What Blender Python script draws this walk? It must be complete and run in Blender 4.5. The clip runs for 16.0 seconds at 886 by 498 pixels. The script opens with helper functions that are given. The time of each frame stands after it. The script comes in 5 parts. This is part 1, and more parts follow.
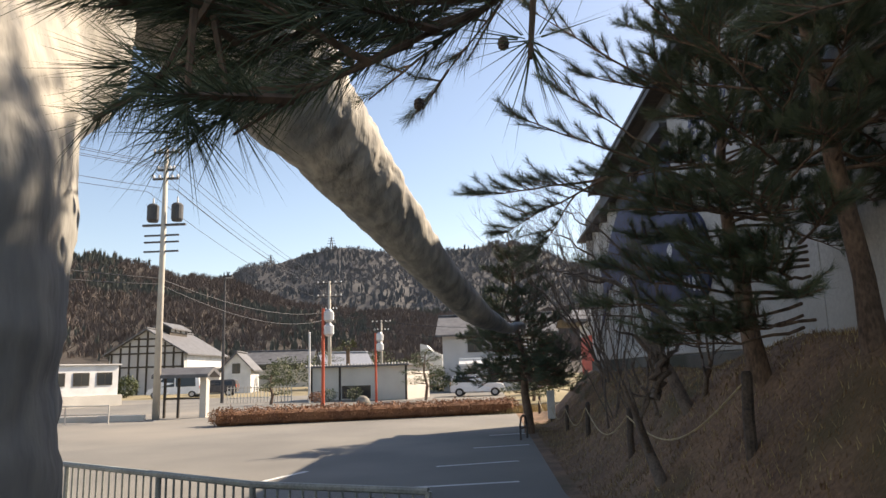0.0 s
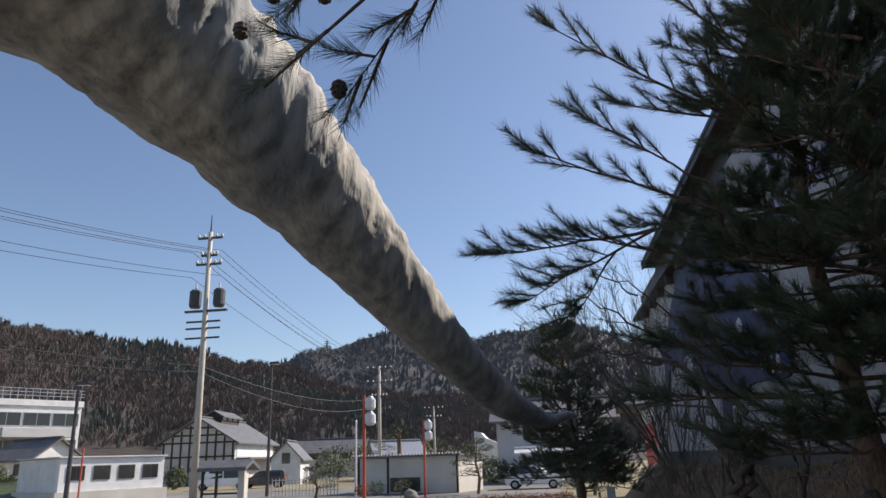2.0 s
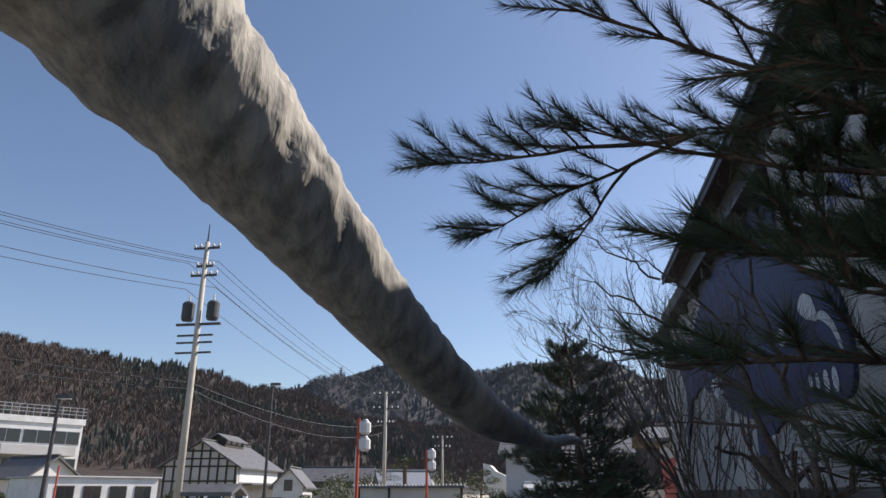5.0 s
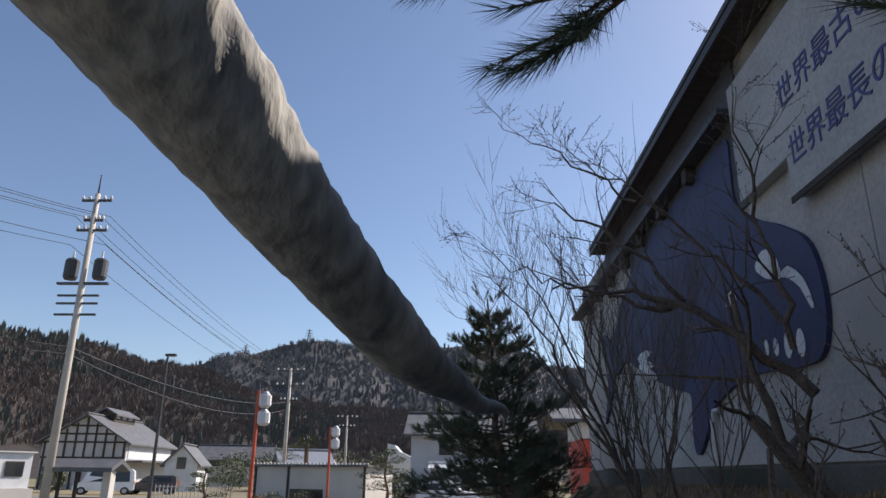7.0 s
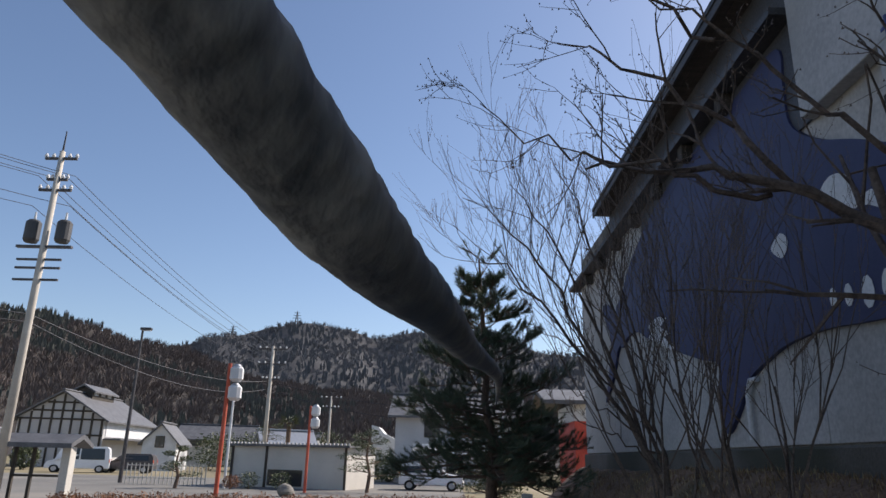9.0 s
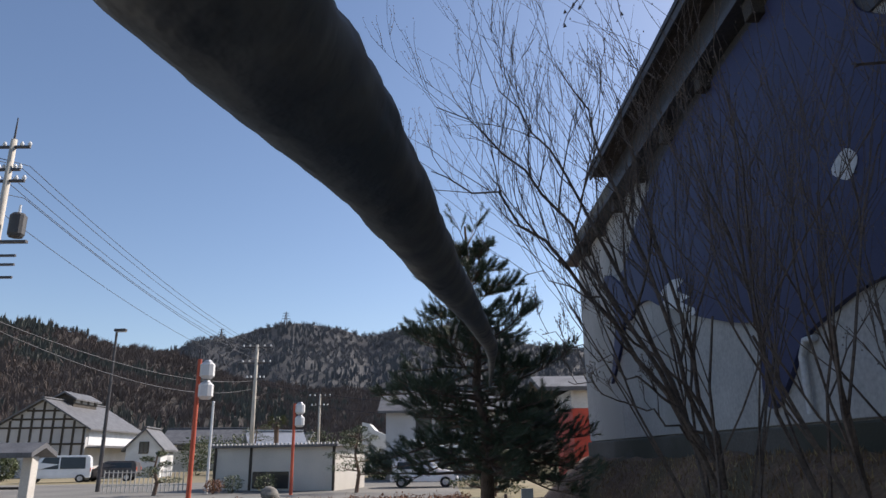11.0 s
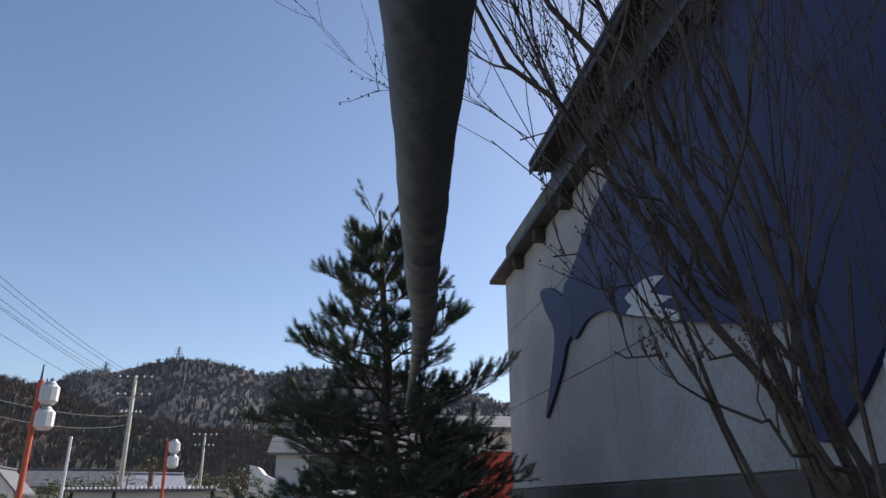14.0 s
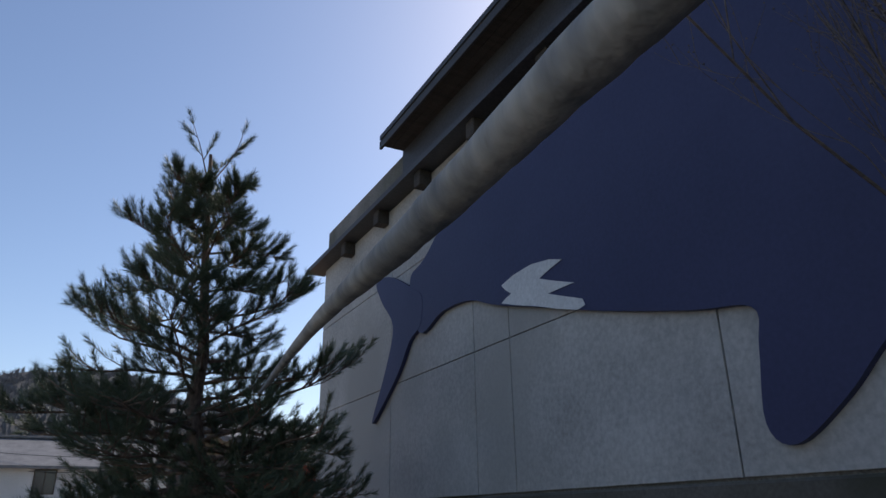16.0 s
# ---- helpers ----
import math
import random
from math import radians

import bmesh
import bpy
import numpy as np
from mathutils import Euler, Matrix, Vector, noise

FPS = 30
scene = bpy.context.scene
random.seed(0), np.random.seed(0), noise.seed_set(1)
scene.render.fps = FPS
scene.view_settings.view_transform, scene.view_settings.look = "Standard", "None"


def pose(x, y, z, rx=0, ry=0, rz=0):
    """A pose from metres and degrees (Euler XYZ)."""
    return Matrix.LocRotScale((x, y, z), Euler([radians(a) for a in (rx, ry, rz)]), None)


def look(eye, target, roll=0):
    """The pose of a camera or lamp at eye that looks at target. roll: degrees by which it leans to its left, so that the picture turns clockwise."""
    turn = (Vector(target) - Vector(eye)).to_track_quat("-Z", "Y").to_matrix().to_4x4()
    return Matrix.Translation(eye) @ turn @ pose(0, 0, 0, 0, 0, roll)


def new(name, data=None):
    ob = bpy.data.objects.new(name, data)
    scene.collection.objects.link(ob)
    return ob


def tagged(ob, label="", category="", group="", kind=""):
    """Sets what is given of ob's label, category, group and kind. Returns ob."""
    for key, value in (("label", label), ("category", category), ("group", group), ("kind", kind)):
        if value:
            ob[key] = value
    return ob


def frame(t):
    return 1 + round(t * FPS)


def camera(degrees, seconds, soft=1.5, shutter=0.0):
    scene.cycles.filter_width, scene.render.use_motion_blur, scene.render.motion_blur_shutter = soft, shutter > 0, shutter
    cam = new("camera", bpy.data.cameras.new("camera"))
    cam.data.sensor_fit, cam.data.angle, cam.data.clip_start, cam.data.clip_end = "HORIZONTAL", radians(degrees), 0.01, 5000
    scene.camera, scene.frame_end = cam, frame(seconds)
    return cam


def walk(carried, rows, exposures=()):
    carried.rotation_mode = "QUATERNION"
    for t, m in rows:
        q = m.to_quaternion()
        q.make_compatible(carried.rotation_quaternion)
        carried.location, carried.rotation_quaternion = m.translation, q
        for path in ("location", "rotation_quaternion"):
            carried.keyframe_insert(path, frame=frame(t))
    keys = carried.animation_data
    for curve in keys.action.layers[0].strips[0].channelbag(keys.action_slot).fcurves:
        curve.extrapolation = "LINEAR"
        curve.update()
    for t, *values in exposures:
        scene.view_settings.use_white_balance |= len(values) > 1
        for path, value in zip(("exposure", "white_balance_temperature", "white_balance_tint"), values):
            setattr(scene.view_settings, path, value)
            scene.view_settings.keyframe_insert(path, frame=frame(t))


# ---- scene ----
cam = camera(65.5, 16.0)
walk(cam, [
    (0.0, pose(-0.145, 1.422, 1.935, 99.99, 1.67, 3.76)),
    (0.5, pose(-0.037, 1.772, 1.981, 101.03, 1.05, 4.82)),
    (1.0, pose(0.027, 2.133, 2.028, 103.32, 0.50, 5.86)),
    (1.5, pose(0.082, 2.514, 2.076, 105.54, 1.42, 7.24)),
    (2.0, pose(0.170, 2.914, 2.120, 107.00, 1.88, 8.48)),
    (2.5, pose(0.246, 3.294, 2.151, 108.05, 1.40, 8.58)),
    (3.0, pose(0.284, 3.661, 2.159, 109.26, 0.62, 10.41)),
    (5.5, pose(0.384, 5.388, 2.036, 109.45, -0.48, 8.50)),
    (6.0, pose(0.231, 5.810, 2.011, 109.11, -1.04, 4.26)),
    (6.5, pose(0.122, 6.182, 1.991, 108.24, -0.95, 2.57)),
    (7.0, pose(0.067, 6.581, 1.968, 108.14, -0.56, 1.69)),
    (7.5, pose(0.040, 7.063, 1.941, 107.93, -0.87, 0.91)),
    (8.0, pose(0.022, 7.534, 1.927, 107.48, -2.32, -1.36)),
    (8.5, pose(0.035, 8.022, 1.915, 107.21, -1.75, -1.41)),
    (9.0, pose(0.076, 8.492, 1.893, 106.94, -1.40, 0.53)),
    (11.5, pose(0.186, 10.764, 1.866, 106.56, 0.93, -0.04)),
    (12.0, pose(0.211, 11.233, 1.847, 107.07, -0.64, -0.87)),
    (12.5, pose(0.260, 11.703, 1.870, 108.06, -1.08, -1.30)),
    (13.0, pose(0.262, 12.162, 1.882, 108.81, -1.46, -1.93)),
    (13.5, pose(0.228, 12.630, 1.888, 109.81, -1.16, -3.86)),
    (14.0, pose(0.198, 13.119, 1.905, 110.05, 0.19, -8.13)),
    (14.5, pose(0.197, 13.604, 1.939, 110.46, 0.56, -13.34)),
    (15.0, pose(0.138, 14.090, 1.959, 109.69, 1.33, -17.12)),
    (15.5, pose(-0.073, 14.584, 1.944, 109.33, 1.68, -22.62)),
    (16.0, pose(-0.338, 14.952, 1.907, 111.22, 0.82, -27.55)),
], exposures=[(0.0, 0.98, 7800, 15), (0.25, 0.78, 7300, 15), (0.6, 0.48, 6600, 15), (1.2, 0.34, 6500, 15), (9.0, 0.3, 6400, 15), (16.0, 0.36, 6400, 15)])

# ---- light ----
SUN_AZ, SUN_EL = 52.0, 39.0      # degrees clockwise from +y, degrees above the horizon
world = bpy.data.worlds.new("sky")
scene.world = world
world.use_nodes = True
sky = world.node_tree.nodes.new("ShaderNodeTexSky")
sky.sky_type, sky.sun_disc = "NISHITA", False
sky.sun_elevation, sky.sun_rotation = radians(SUN_EL), radians(SUN_AZ)
sky.air_density, sky.dust_density, sky.ozone_density = 1.0, 0.6, 2.0
world.node_tree.links.new(sky.outputs[0], world.node_tree.nodes["Background"].inputs[0])
world.node_tree.nodes["Background"].inputs[1].default_value = 0.108
sun = new("sun", bpy.data.lights.new("sun", "SUN"))
sun.data.energy, sun.data.angle, sun.data.color = 5.0, radians(0.6), (1.0, 0.93, 0.82)
a, e = radians(SUN_AZ), radians(SUN_EL)
sun.matrix_world = look((0, 0, 30), (-math.sin(a) * math.cos(e), -math.cos(a) * math.cos(e), 30 - math.sin(e)))


# ---- materials ----
def mat(name, c1, c2, scale=3.0, fine=40.0, rough=0.8, bump=0.2, metal=0.0, stain=None, spread=0.5, vary=0.0, stretch=(1, 1, 1), deep=0.02):
    """Two colours mixed by a broad and a fine noise, with fine relief; stain: a third colour in patches; vary: by object."""
    m = bpy.data.materials.new(name)
    m.use_nodes = True
    t, nt = m.node_tree.nodes, m.node_tree.links
    b = t["Principled BSDF"]
    co = t.new("ShaderNodeTexCoord")
    mp = t.new("ShaderNodeMapping")
    mp.inputs["Scale"].default_value = stretch
    nt.new(co.outputs["Object"], mp.inputs[0])
    big, small = t.new("ShaderNodeTexNoise"), t.new("ShaderNodeTexNoise")
    for n, s, d in ((big, scale, 5.0), (small, fine, 3.0)):
        n.inputs["Scale"].default_value, n.inputs["Detail"].default_value = s, d
        nt.new(mp.outputs[0], n.inputs["Vector"])
    add = t.new("ShaderNodeMath")
    add.operation = "MULTIPLY_ADD"
    add.inputs[1].default_value = 0.5
    nt.new(small.outputs[0], add.inputs[0])
    half = t.new("ShaderNodeMath")
    half.operation = "MULTIPLY"
    half.inputs[1].default_value = 0.5
    nt.new(big.outputs[0], half.inputs[0])
    nt.new(half.outputs[0], add.inputs[2])
    ramp = t.new("ShaderNodeValToRGB")
    ramp.color_ramp.elements[0].position, ramp.color_ramp.elements[1].position = 0.5 - spread * 0.25, 0.5 + spread * 0.25
    ramp.color_ramp.elements[0].color, ramp.color_ramp.elements[1].color = (*c1, 1), (*c2, 1)
    nt.new(add.outputs[0], ramp.inputs[0])
    col = ramp.outputs[0]
    if stain:
        n3 = t.new("ShaderNodeTexNoise")
        n3.inputs["Scale"].default_value, n3.inputs["Detail"].default_value = scale * 0.37, 6.0
        nt.new(mp.outputs[0], n3.inputs["Vector"])
        r3 = t.new("ShaderNodeValToRGB")
        r3.color_ramp.elements[0].position, r3.color_ramp.elements[1].position = 0.5, 0.66
        nt.new(n3.outputs[0], r3.inputs[0])
        mix = t.new("ShaderNodeMix")
        mix.data_type = "RGBA"
        mix.inputs[7].default_value = (*stain, 1)
        nt.new(r3.outputs[0], mix.inputs[0])
        nt.new(col, mix.inputs[6])
        col = mix.outputs[2]
    if vary:
        oi = t.new("ShaderNodeObjectInfo")
        hs = t.new("ShaderNodeHueSaturation")
        mr = t.new("ShaderNodeMapRange")
        mr.inputs[3].default_value, mr.inputs[4].default_value = 1 - vary, 1 + vary
        nt.new(oi.outputs["Random"], mr.inputs[0])
        nt.new(mr.outputs[0], hs.inputs["Value"])
        nt.new(col, hs.inputs["Color"])
        col = hs.outputs[0]
    nt.new(col, b.inputs["Base Color"])
    b.inputs["Roughness"].default_value, b.inputs["Metallic"].default_value = rough, metal
    if bump:
        bp = t.new("ShaderNodeBump")
        bp.inputs["Strength"].default_value, bp.inputs["Distance"].default_value = bump, deep
        nt.new(add.outputs[0], bp.inputs["Height"])
        nt.new(bp.outputs[0], b.inputs["Normal"])
    return m


def plain(name, c, rough=0.5, metal=0.0):
    return mat(name, tuple(v * 0.9 for v in c), tuple(min(1, v * 1.08) for v in c), 2.0, 60.0, rough, 0.05, metal)


M_ASPHALT = mat("asphalt", (0.12, 0.115, 0.107), (0.21, 0.20, 0.178), 0.25, 60, 0.9, 0.3, stain=(0.23, 0.21, 0.18))
M_EARTH = mat("earth", (0.11, 0.066, 0.043), (0.27, 0.165, 0.10), 1.6, 22, 0.95, 1.0, stain=(0.10, 0.075, 0.035), deep=0.05)
M_FIELD = mat("field", (0.16, 0.13, 0.07), (0.30, 0.25, 0.15), 0.05, 2, 0.95, 0.3, stain=(0.15, 0.14, 0.06))
M_CONC = mat("concrete", (0.29, 0.28, 0.265), (0.60, 0.59, 0.56), 0.9, 22, 0.85, 0.2, stain=(0.36, 0.35, 0.325), spread=1.0)
M_CONC_OLD = mat("old_concrete", (0.14, 0.13, 0.11), (0.30, 0.28, 0.25), 1.5, 40, 0.95, 0.5, stain=(0.10, 0.10, 0.07))
# Base band of the hall: darker than the panels above it.
M_BASE = mat("dark_concrete", (0.075, 0.068, 0.058), (0.17, 0.155, 0.135), 1.2, 30, 0.95, 0.5, stain=(0.06, 0.06, 0.042), spread=0.9)
M_WHITEP = mat("white_paint", (0.58, 0.58, 0.57), (0.76, 0.76, 0.75), 1.5, 30, 0.6, 0.05)
M_SIGN = mat("weathered_sign", (0.34, 0.34, 0.335), (0.48, 0.48, 0.47), 0.8, 20, 0.7, 0.1, stain=(0.30, 0.30, 0.28))
M_NAVY = mat("navy_paint", (0.026, 0.030, 0.085), (0.044, 0.050, 0.125), 1.2, 25, 0.6, 0.08, spread=0.9)
M_LETTER = plain("letter_blue", (0.05, 0.06, 0.2), 0.5)
M_ROOF = mat("dark_metal_roof", (0.04, 0.04, 0.043), (0.08, 0.08, 0.083), 1.0, 30, 0.6, 0.1)
M_SOFFIT = mat("soffit_board", (0.045, 0.038, 0.033), (0.09, 0.073, 0.062), 2.0, 30, 0.8, 0.2, stretch=(1, 6, 1))
M_SKIN = mat("dinosaur_skin", (0.12, 0.125, 0.13), (0.60, 0.55, 0.46), 1.5, 7, 0.8, 0.9, stain=(0.21, 0.225, 0.23), spread=0.9, deep=0.06, stretch=(1.5, 1.5, 0.42))
M_BARK = mat("pine_bark", (0.08, 0.055, 0.04), (0.24, 0.16, 0.115), 6, 40, 0.95, 1.0, stretch=(1, 1, 0.4))
M_TWIG = mat("bare_bark", (0.08, 0.062, 0.052), (0.20, 0.155, 0.125), 8, 50, 0.9, 0.6)
M_NEEDLE = mat("pine_needles", (0.062, 0.088, 0.05), (0.12, 0.15, 0.085), 3, 30, 0.55, 0.0)
M_WOODPOST = mat("dark_wood", (0.04, 0.03, 0.025), (0.12, 0.09, 0.07), 5, 40, 0.9, 0.5)
M_ROPE = mat("rope", (0.35, 0.27, 0.15), (0.55, 0.45, 0.28), 20, 90, 0.9, 0.5)
M_RAIL = mat("rail_paint", (0.20, 0.22, 0.21), (0.34, 0.36, 0.34), 4, 40, 0.5, 0.1)
M_POLE = mat("pole_concrete", (0.42, 0.38, 0.32), (0.58, 0.53, 0.45), 2, 40, 0.8, 0.1)
M_STEEL = mat("dark_steel", (0.05, 0.045, 0.045), (0.11, 0.10, 0.10), 4, 40, 0.5, 0.1, metal=0.4)
M_GALV = mat("galvanised", (0.35, 0.36, 0.38), (0.50, 0.51, 0.53), 6, 50, 0.45, 0.1, metal=0.6)
M_WIRE = plain("wire", (0.03, 0.03, 0.035), 0.6)
M_RED = mat("red_paint", (0.45, 0.07, 0.035), (0.62, 0.13, 0.06), 3, 30, 0.6, 0.1)
M_REDROOF = mat("red_sheet", (0.50, 0.05, 0.03), (0.66, 0.10, 0.06), 1, 20, 0.5, 0.1)
M_CREAM = mat("cream_wall", (0.48, 0.45, 0.40), (0.64, 0.60, 0.53), 0.6, 20, 0.8, 0.1)
M_GREYW = mat("grey_wall", (0.42, 0.41, 0.40), (0.55, 0.54, 0.53), 0.6, 20, 0.8, 0.1)
M_TILE = mat("grey_tile", (0.08, 0.08, 0.085), (0.16, 0.16, 0.165), 2, 20, 0.6, 0.4)
M_TIMBER = mat("dark_timber", (0.03, 0.025, 0.02), (0.08, 0.065, 0.05), 4, 40, 0.8, 0.2)
M_GLASS = plain("dark_glass", (0.03, 0.035, 0.04), 0.08)
M_CAR = plain("car_white", (0.80, 0.81, 0.82), 0.25)
M_RUBBER = plain("rubber", (0.02, 0.02, 0.02), 0.8)
M_HEDGE = mat("hedge_leaves", (0.13, 0.055, 0.03), (0.30, 0.15, 0.075), 2, 20, 0.8, 0.3)
M_SHRUB = mat("shrub_leaves", (0.035, 0.05, 0.02), (0.11, 0.13, 0.05), 3, 30, 0.6, 0.2)
M_DRY = mat("dry_grass", (0.30, 0.22, 0.10), (0.50, 0.39, 0.20), 3, 30, 0.9, 0.3)
M_HILL_NEAR = mat("bare_wood", (0.036, 0.029, 0.025), (0.06, 0.047, 0.040), 0.03, 0.3, 0.95, 1.0, stain=(0.032, 0.029, 0.025), spread=1.0, deep=1.0)
# Far hill: distance haze is mixed into the base colour, paler and greyer.
M_HILL_HAZED = mat("hazed_wood", (0.058, 0.058, 0.061), (0.085, 0.082, 0.084), 0.015, 0.15, 0.95, 0.6, stain=(0.053, 0.055, 0.058), spread=1.0, deep=1.0)
M_CONIFER = mat("far_conifer", (0.075, 0.08, 0.066), (0.12, 0.12, 0.10), 0.05, 0.8, 0.95, 0.0)
# Woods of the far hill: the same haze put into crown and conifer colours.
M_HAZECROWN = mat("hazed_crown", (0.13, 0.13, 0.135), (0.17, 0.165, 0.17), 0.02, 0.3, 0.95, 0.0)
M_HAZECONIFER = mat("hazed_needle", (0.10, 0.105, 0.11), (0.135, 0.135, 0.14), 0.02, 0.3, 0.95, 0.0)
M_CLUMP = mat("far_crowns", (0.105, 0.083, 0.072), (0.175, 0.135, 0.115), 0.03, 0.25, 0.95, 0.0)
M_LITTER = mat("leaf_litter", (0.12, 0.07, 0.035), (0.30, 0.19, 0.10), 6, 40, 0.9, 0.2)
M_LINE = mat("road_line", (0.55, 0.55, 0.53), (0.75, 0.75, 0.73), 3, 40, 0.8, 0.1)


# ---- building blocks ----
def link(name, bm, material, parent=None, label="", smooth=False):
    me = bpy.data.meshes.new(name)
    bm.to_mesh(me)
    bm.free()
    return finish(name, me, material, parent, label, smooth)


def finish(name, me, material, parent=None, label="", smooth=False):
    me.materials.append(material)
    if smooth:
        me.shade_smooth()
    ob = new(name, me)
    if parent:
        ob.parent = parent
    if label:
        ob["label"] = label
    return ob


def part(name, bm, material, parent, label="", smooth=False):
    return link(name, bm, material, parent, label, smooth)


def spread_out(x, y):
    """How much farther than first paced a thing of the village stands."""
    d = math.hypot(x - 0.2, y - 8.0)
    return 1.0 if y < 28 or y > 300 else 1 + min(max((d - 18) * 0.0075, 0), 0.28)


def thing(name, label, category, x=0, y=0, z=0, rz=0, group=""):
    ob = new(name)
    k = spread_out(x, y)
    ob.matrix_basis = pose(0.2 + (x - 0.2) * k, 8.0 + (y - 8.0) * k, z, 0, 0, rz) @ Matrix.Diagonal((k, k, 0.5 + 0.5 * k, 1))
    ob.empty_display_size = 0.1
    return tagged(ob, label, category, group)


def box(bm, x0, x1, y0, y1, z0, z1, bevel=0.0, m=None):
    r = bmesh.ops.create_cube(bm, size=1.0, matrix=Matrix.LocRotScale(((x0 + x1) / 2, (y0 + y1) / 2, (z0 + z1) / 2), None, (x1 - x0, y1 - y0, z1 - z0)))
    vs = r["verts"]
    if bevel:
        r = bmesh.ops.bevel(bm, geom=list({ed for v in vs for ed in v.link_edges}), offset=bevel, segments=1, affect="EDGES")
        vs = r["verts"]
    if m is not None:
        bmesh.ops.transform(bm, matrix=m, verts=list(set(vs)))
    return vs


def boxes(*rows, bevel=0.0):
    bm = bmesh.new()
    for r in rows:
        box(bm, *r, bevel=bevel)
    return bm


def tube(bm, pts, radii, sides=8, cap=True):
    """A tapered tube through points."""
    pts = [Vector(p) for p in pts]
    rings, up = [], Vector((0.13, 0.31, 0.94))
    for i, p in enumerate(pts):
        d = (pts[min(i + 1, len(pts) - 1)] - pts[max(i - 1, 0)]).normalized()
        u = d.cross(up)
        if u.length < 0.05:
            u = d.cross(Vector((1, 0, 0)))
        u.normalize()
        v = d.cross(u)
        rings.append([bm.verts.new(p + (u * math.cos(k * math.tau / sides) + v * math.sin(k * math.tau / sides)) * radii[i]) for k in range(sides)])
    for a0, b0 in zip(rings, rings[1:]):
        for k in range(sides):
            bm.faces.new((a0[k], a0[(k + 1) % sides], b0[(k + 1) % sides], b0[k]))
    if cap:
        bm.faces.new(rings[0][::-1])
        bm.faces.new(rings[-1])
    return bm


def rod(x, y, z0, z1, r0, r1, sides=10):
    return tube(bmesh.new(), [(x, y, z0), (x, y, (z0 + z1) / 2), (x, y, z1)], [r0, (r0 + r1) / 2, r1], sides)


def prism(outline, x0, x1):
    """A solid between two x planes from an outline in (y, z)."""
    bm = bmesh.new()
    n = len(outline)
    va = [bm.verts.new((x0, p[0], p[1])) for p in outline]
    vb = [bm.verts.new((x1, p[0], p[1])) for p in outline]
    bm.faces.new(va)
    bm.faces.new(vb[::-1])
    for i in range(n):
        bm.faces.new((va[i], vb[i], vb[(i + 1) % n], va[(i + 1) % n]))
    bmesh.ops.recalc_face_normals(bm, faces=bm.faces)
    return bm


def smooth_outline(pts, steps=6):
    """Catmull-Rom through a closed ring of (y, z)."""
    out, n = [], len(pts)
    for i in range(n):
        p0, p1, p2, p3 = (np.array(pts[(i + k - 1) % n], float) for k in range(4))
        for s in range(steps):
            u = s / steps
            out.append(tuple(0.5 * (2 * p1 + (p2 - p0) * u + (2 * p0 - 5 * p1 + 4 * p2 - p3) * u * u + (3 * p1 - p0 - 3 * p2 + p3) * u ** 3)))
    return out


class Soup:
    """Many small faces gathered as arrays and made one mesh."""
    def __init__(self):
        self.v, self.f, self.n = [], [], 0

    def add(self, verts, faces):
        self.v.append(np.asarray(verts, float))
        self.f.extend([tuple(int(i) + self.n for i in f) for f in faces])
        self.n += len(verts)

    def tube(self, pts, radii, sides=5):
        pts = np.asarray(pts, float)
        d = np.gradient(pts, axis=0)
        d /= np.linalg.norm(d, axis=1)[:, None] + 1e-9
        u = np.cross(d, (0.21, 0.35, 0.91))
        u /= np.linalg.norm(u, axis=1)[:, None] + 1e-9
        w = np.cross(d, u)
        an = np.arange(sides) * math.tau / sides
        ring = pts[:, None, :] + (u[:, None, :] * np.cos(an)[None, :, None] + w[:, None, :] * np.sin(an)[None, :, None]) * np.asarray(radii)[:, None, None]
        m = len(pts)
        self.add(ring.reshape(-1, 3), [(i * sides + k, i * sides + (k + 1) % sides, (i + 1) * sides + (k + 1) % sides, (i + 1) * sides + k) for i in range(m - 1) for k in range(sides)])

    def done(self, name, material, parent=None, label="", smooth=False):
        me = bpy.data.meshes.new(name)
        me.from_pydata(np.concatenate(self.v), [], self.f)
        return finish(name, me, material, parent, label, smooth)


def sstep(t):
    t = min(1.0, max(0.0, t))
    return t * t * (3 - 2 * t)


def lerp_rows(rows, t):
    """Piecewise linear look-up of (t, value, ...) rows."""
    for r0, r1 in zip(rows, rows[1:]):
        if t <= r1[0]:
            u = min(1, max(0, (t - r0[0]) / (r1[0] - r0[0])))
            return [p + (q - p) * u for p, q in zip(r0[1:], r1[1:])]
    return list(rows[-1][1:])


# ---- ground ----
def height(x, y):
    """Flat car park, a low walk under the camera and the planted bank up to the hall."""
    walkway = 0.38 * (1 - sstep((y - 9.0) / 4.0)) * sstep((x + 6.0) / 1.0)
    bank = sstep((x - 1.15 - 0.5 * sstep((y - 15) / 8)) / 2.3) * (1.82 * (1 - sstep((y - 28.0) / 6.0)))
    bank += 0.07 * noise.noise((x * 1.7, y * 1.7, 0.3)) * sstep((x - 1.0) / 0.8)
    return walkway + bank


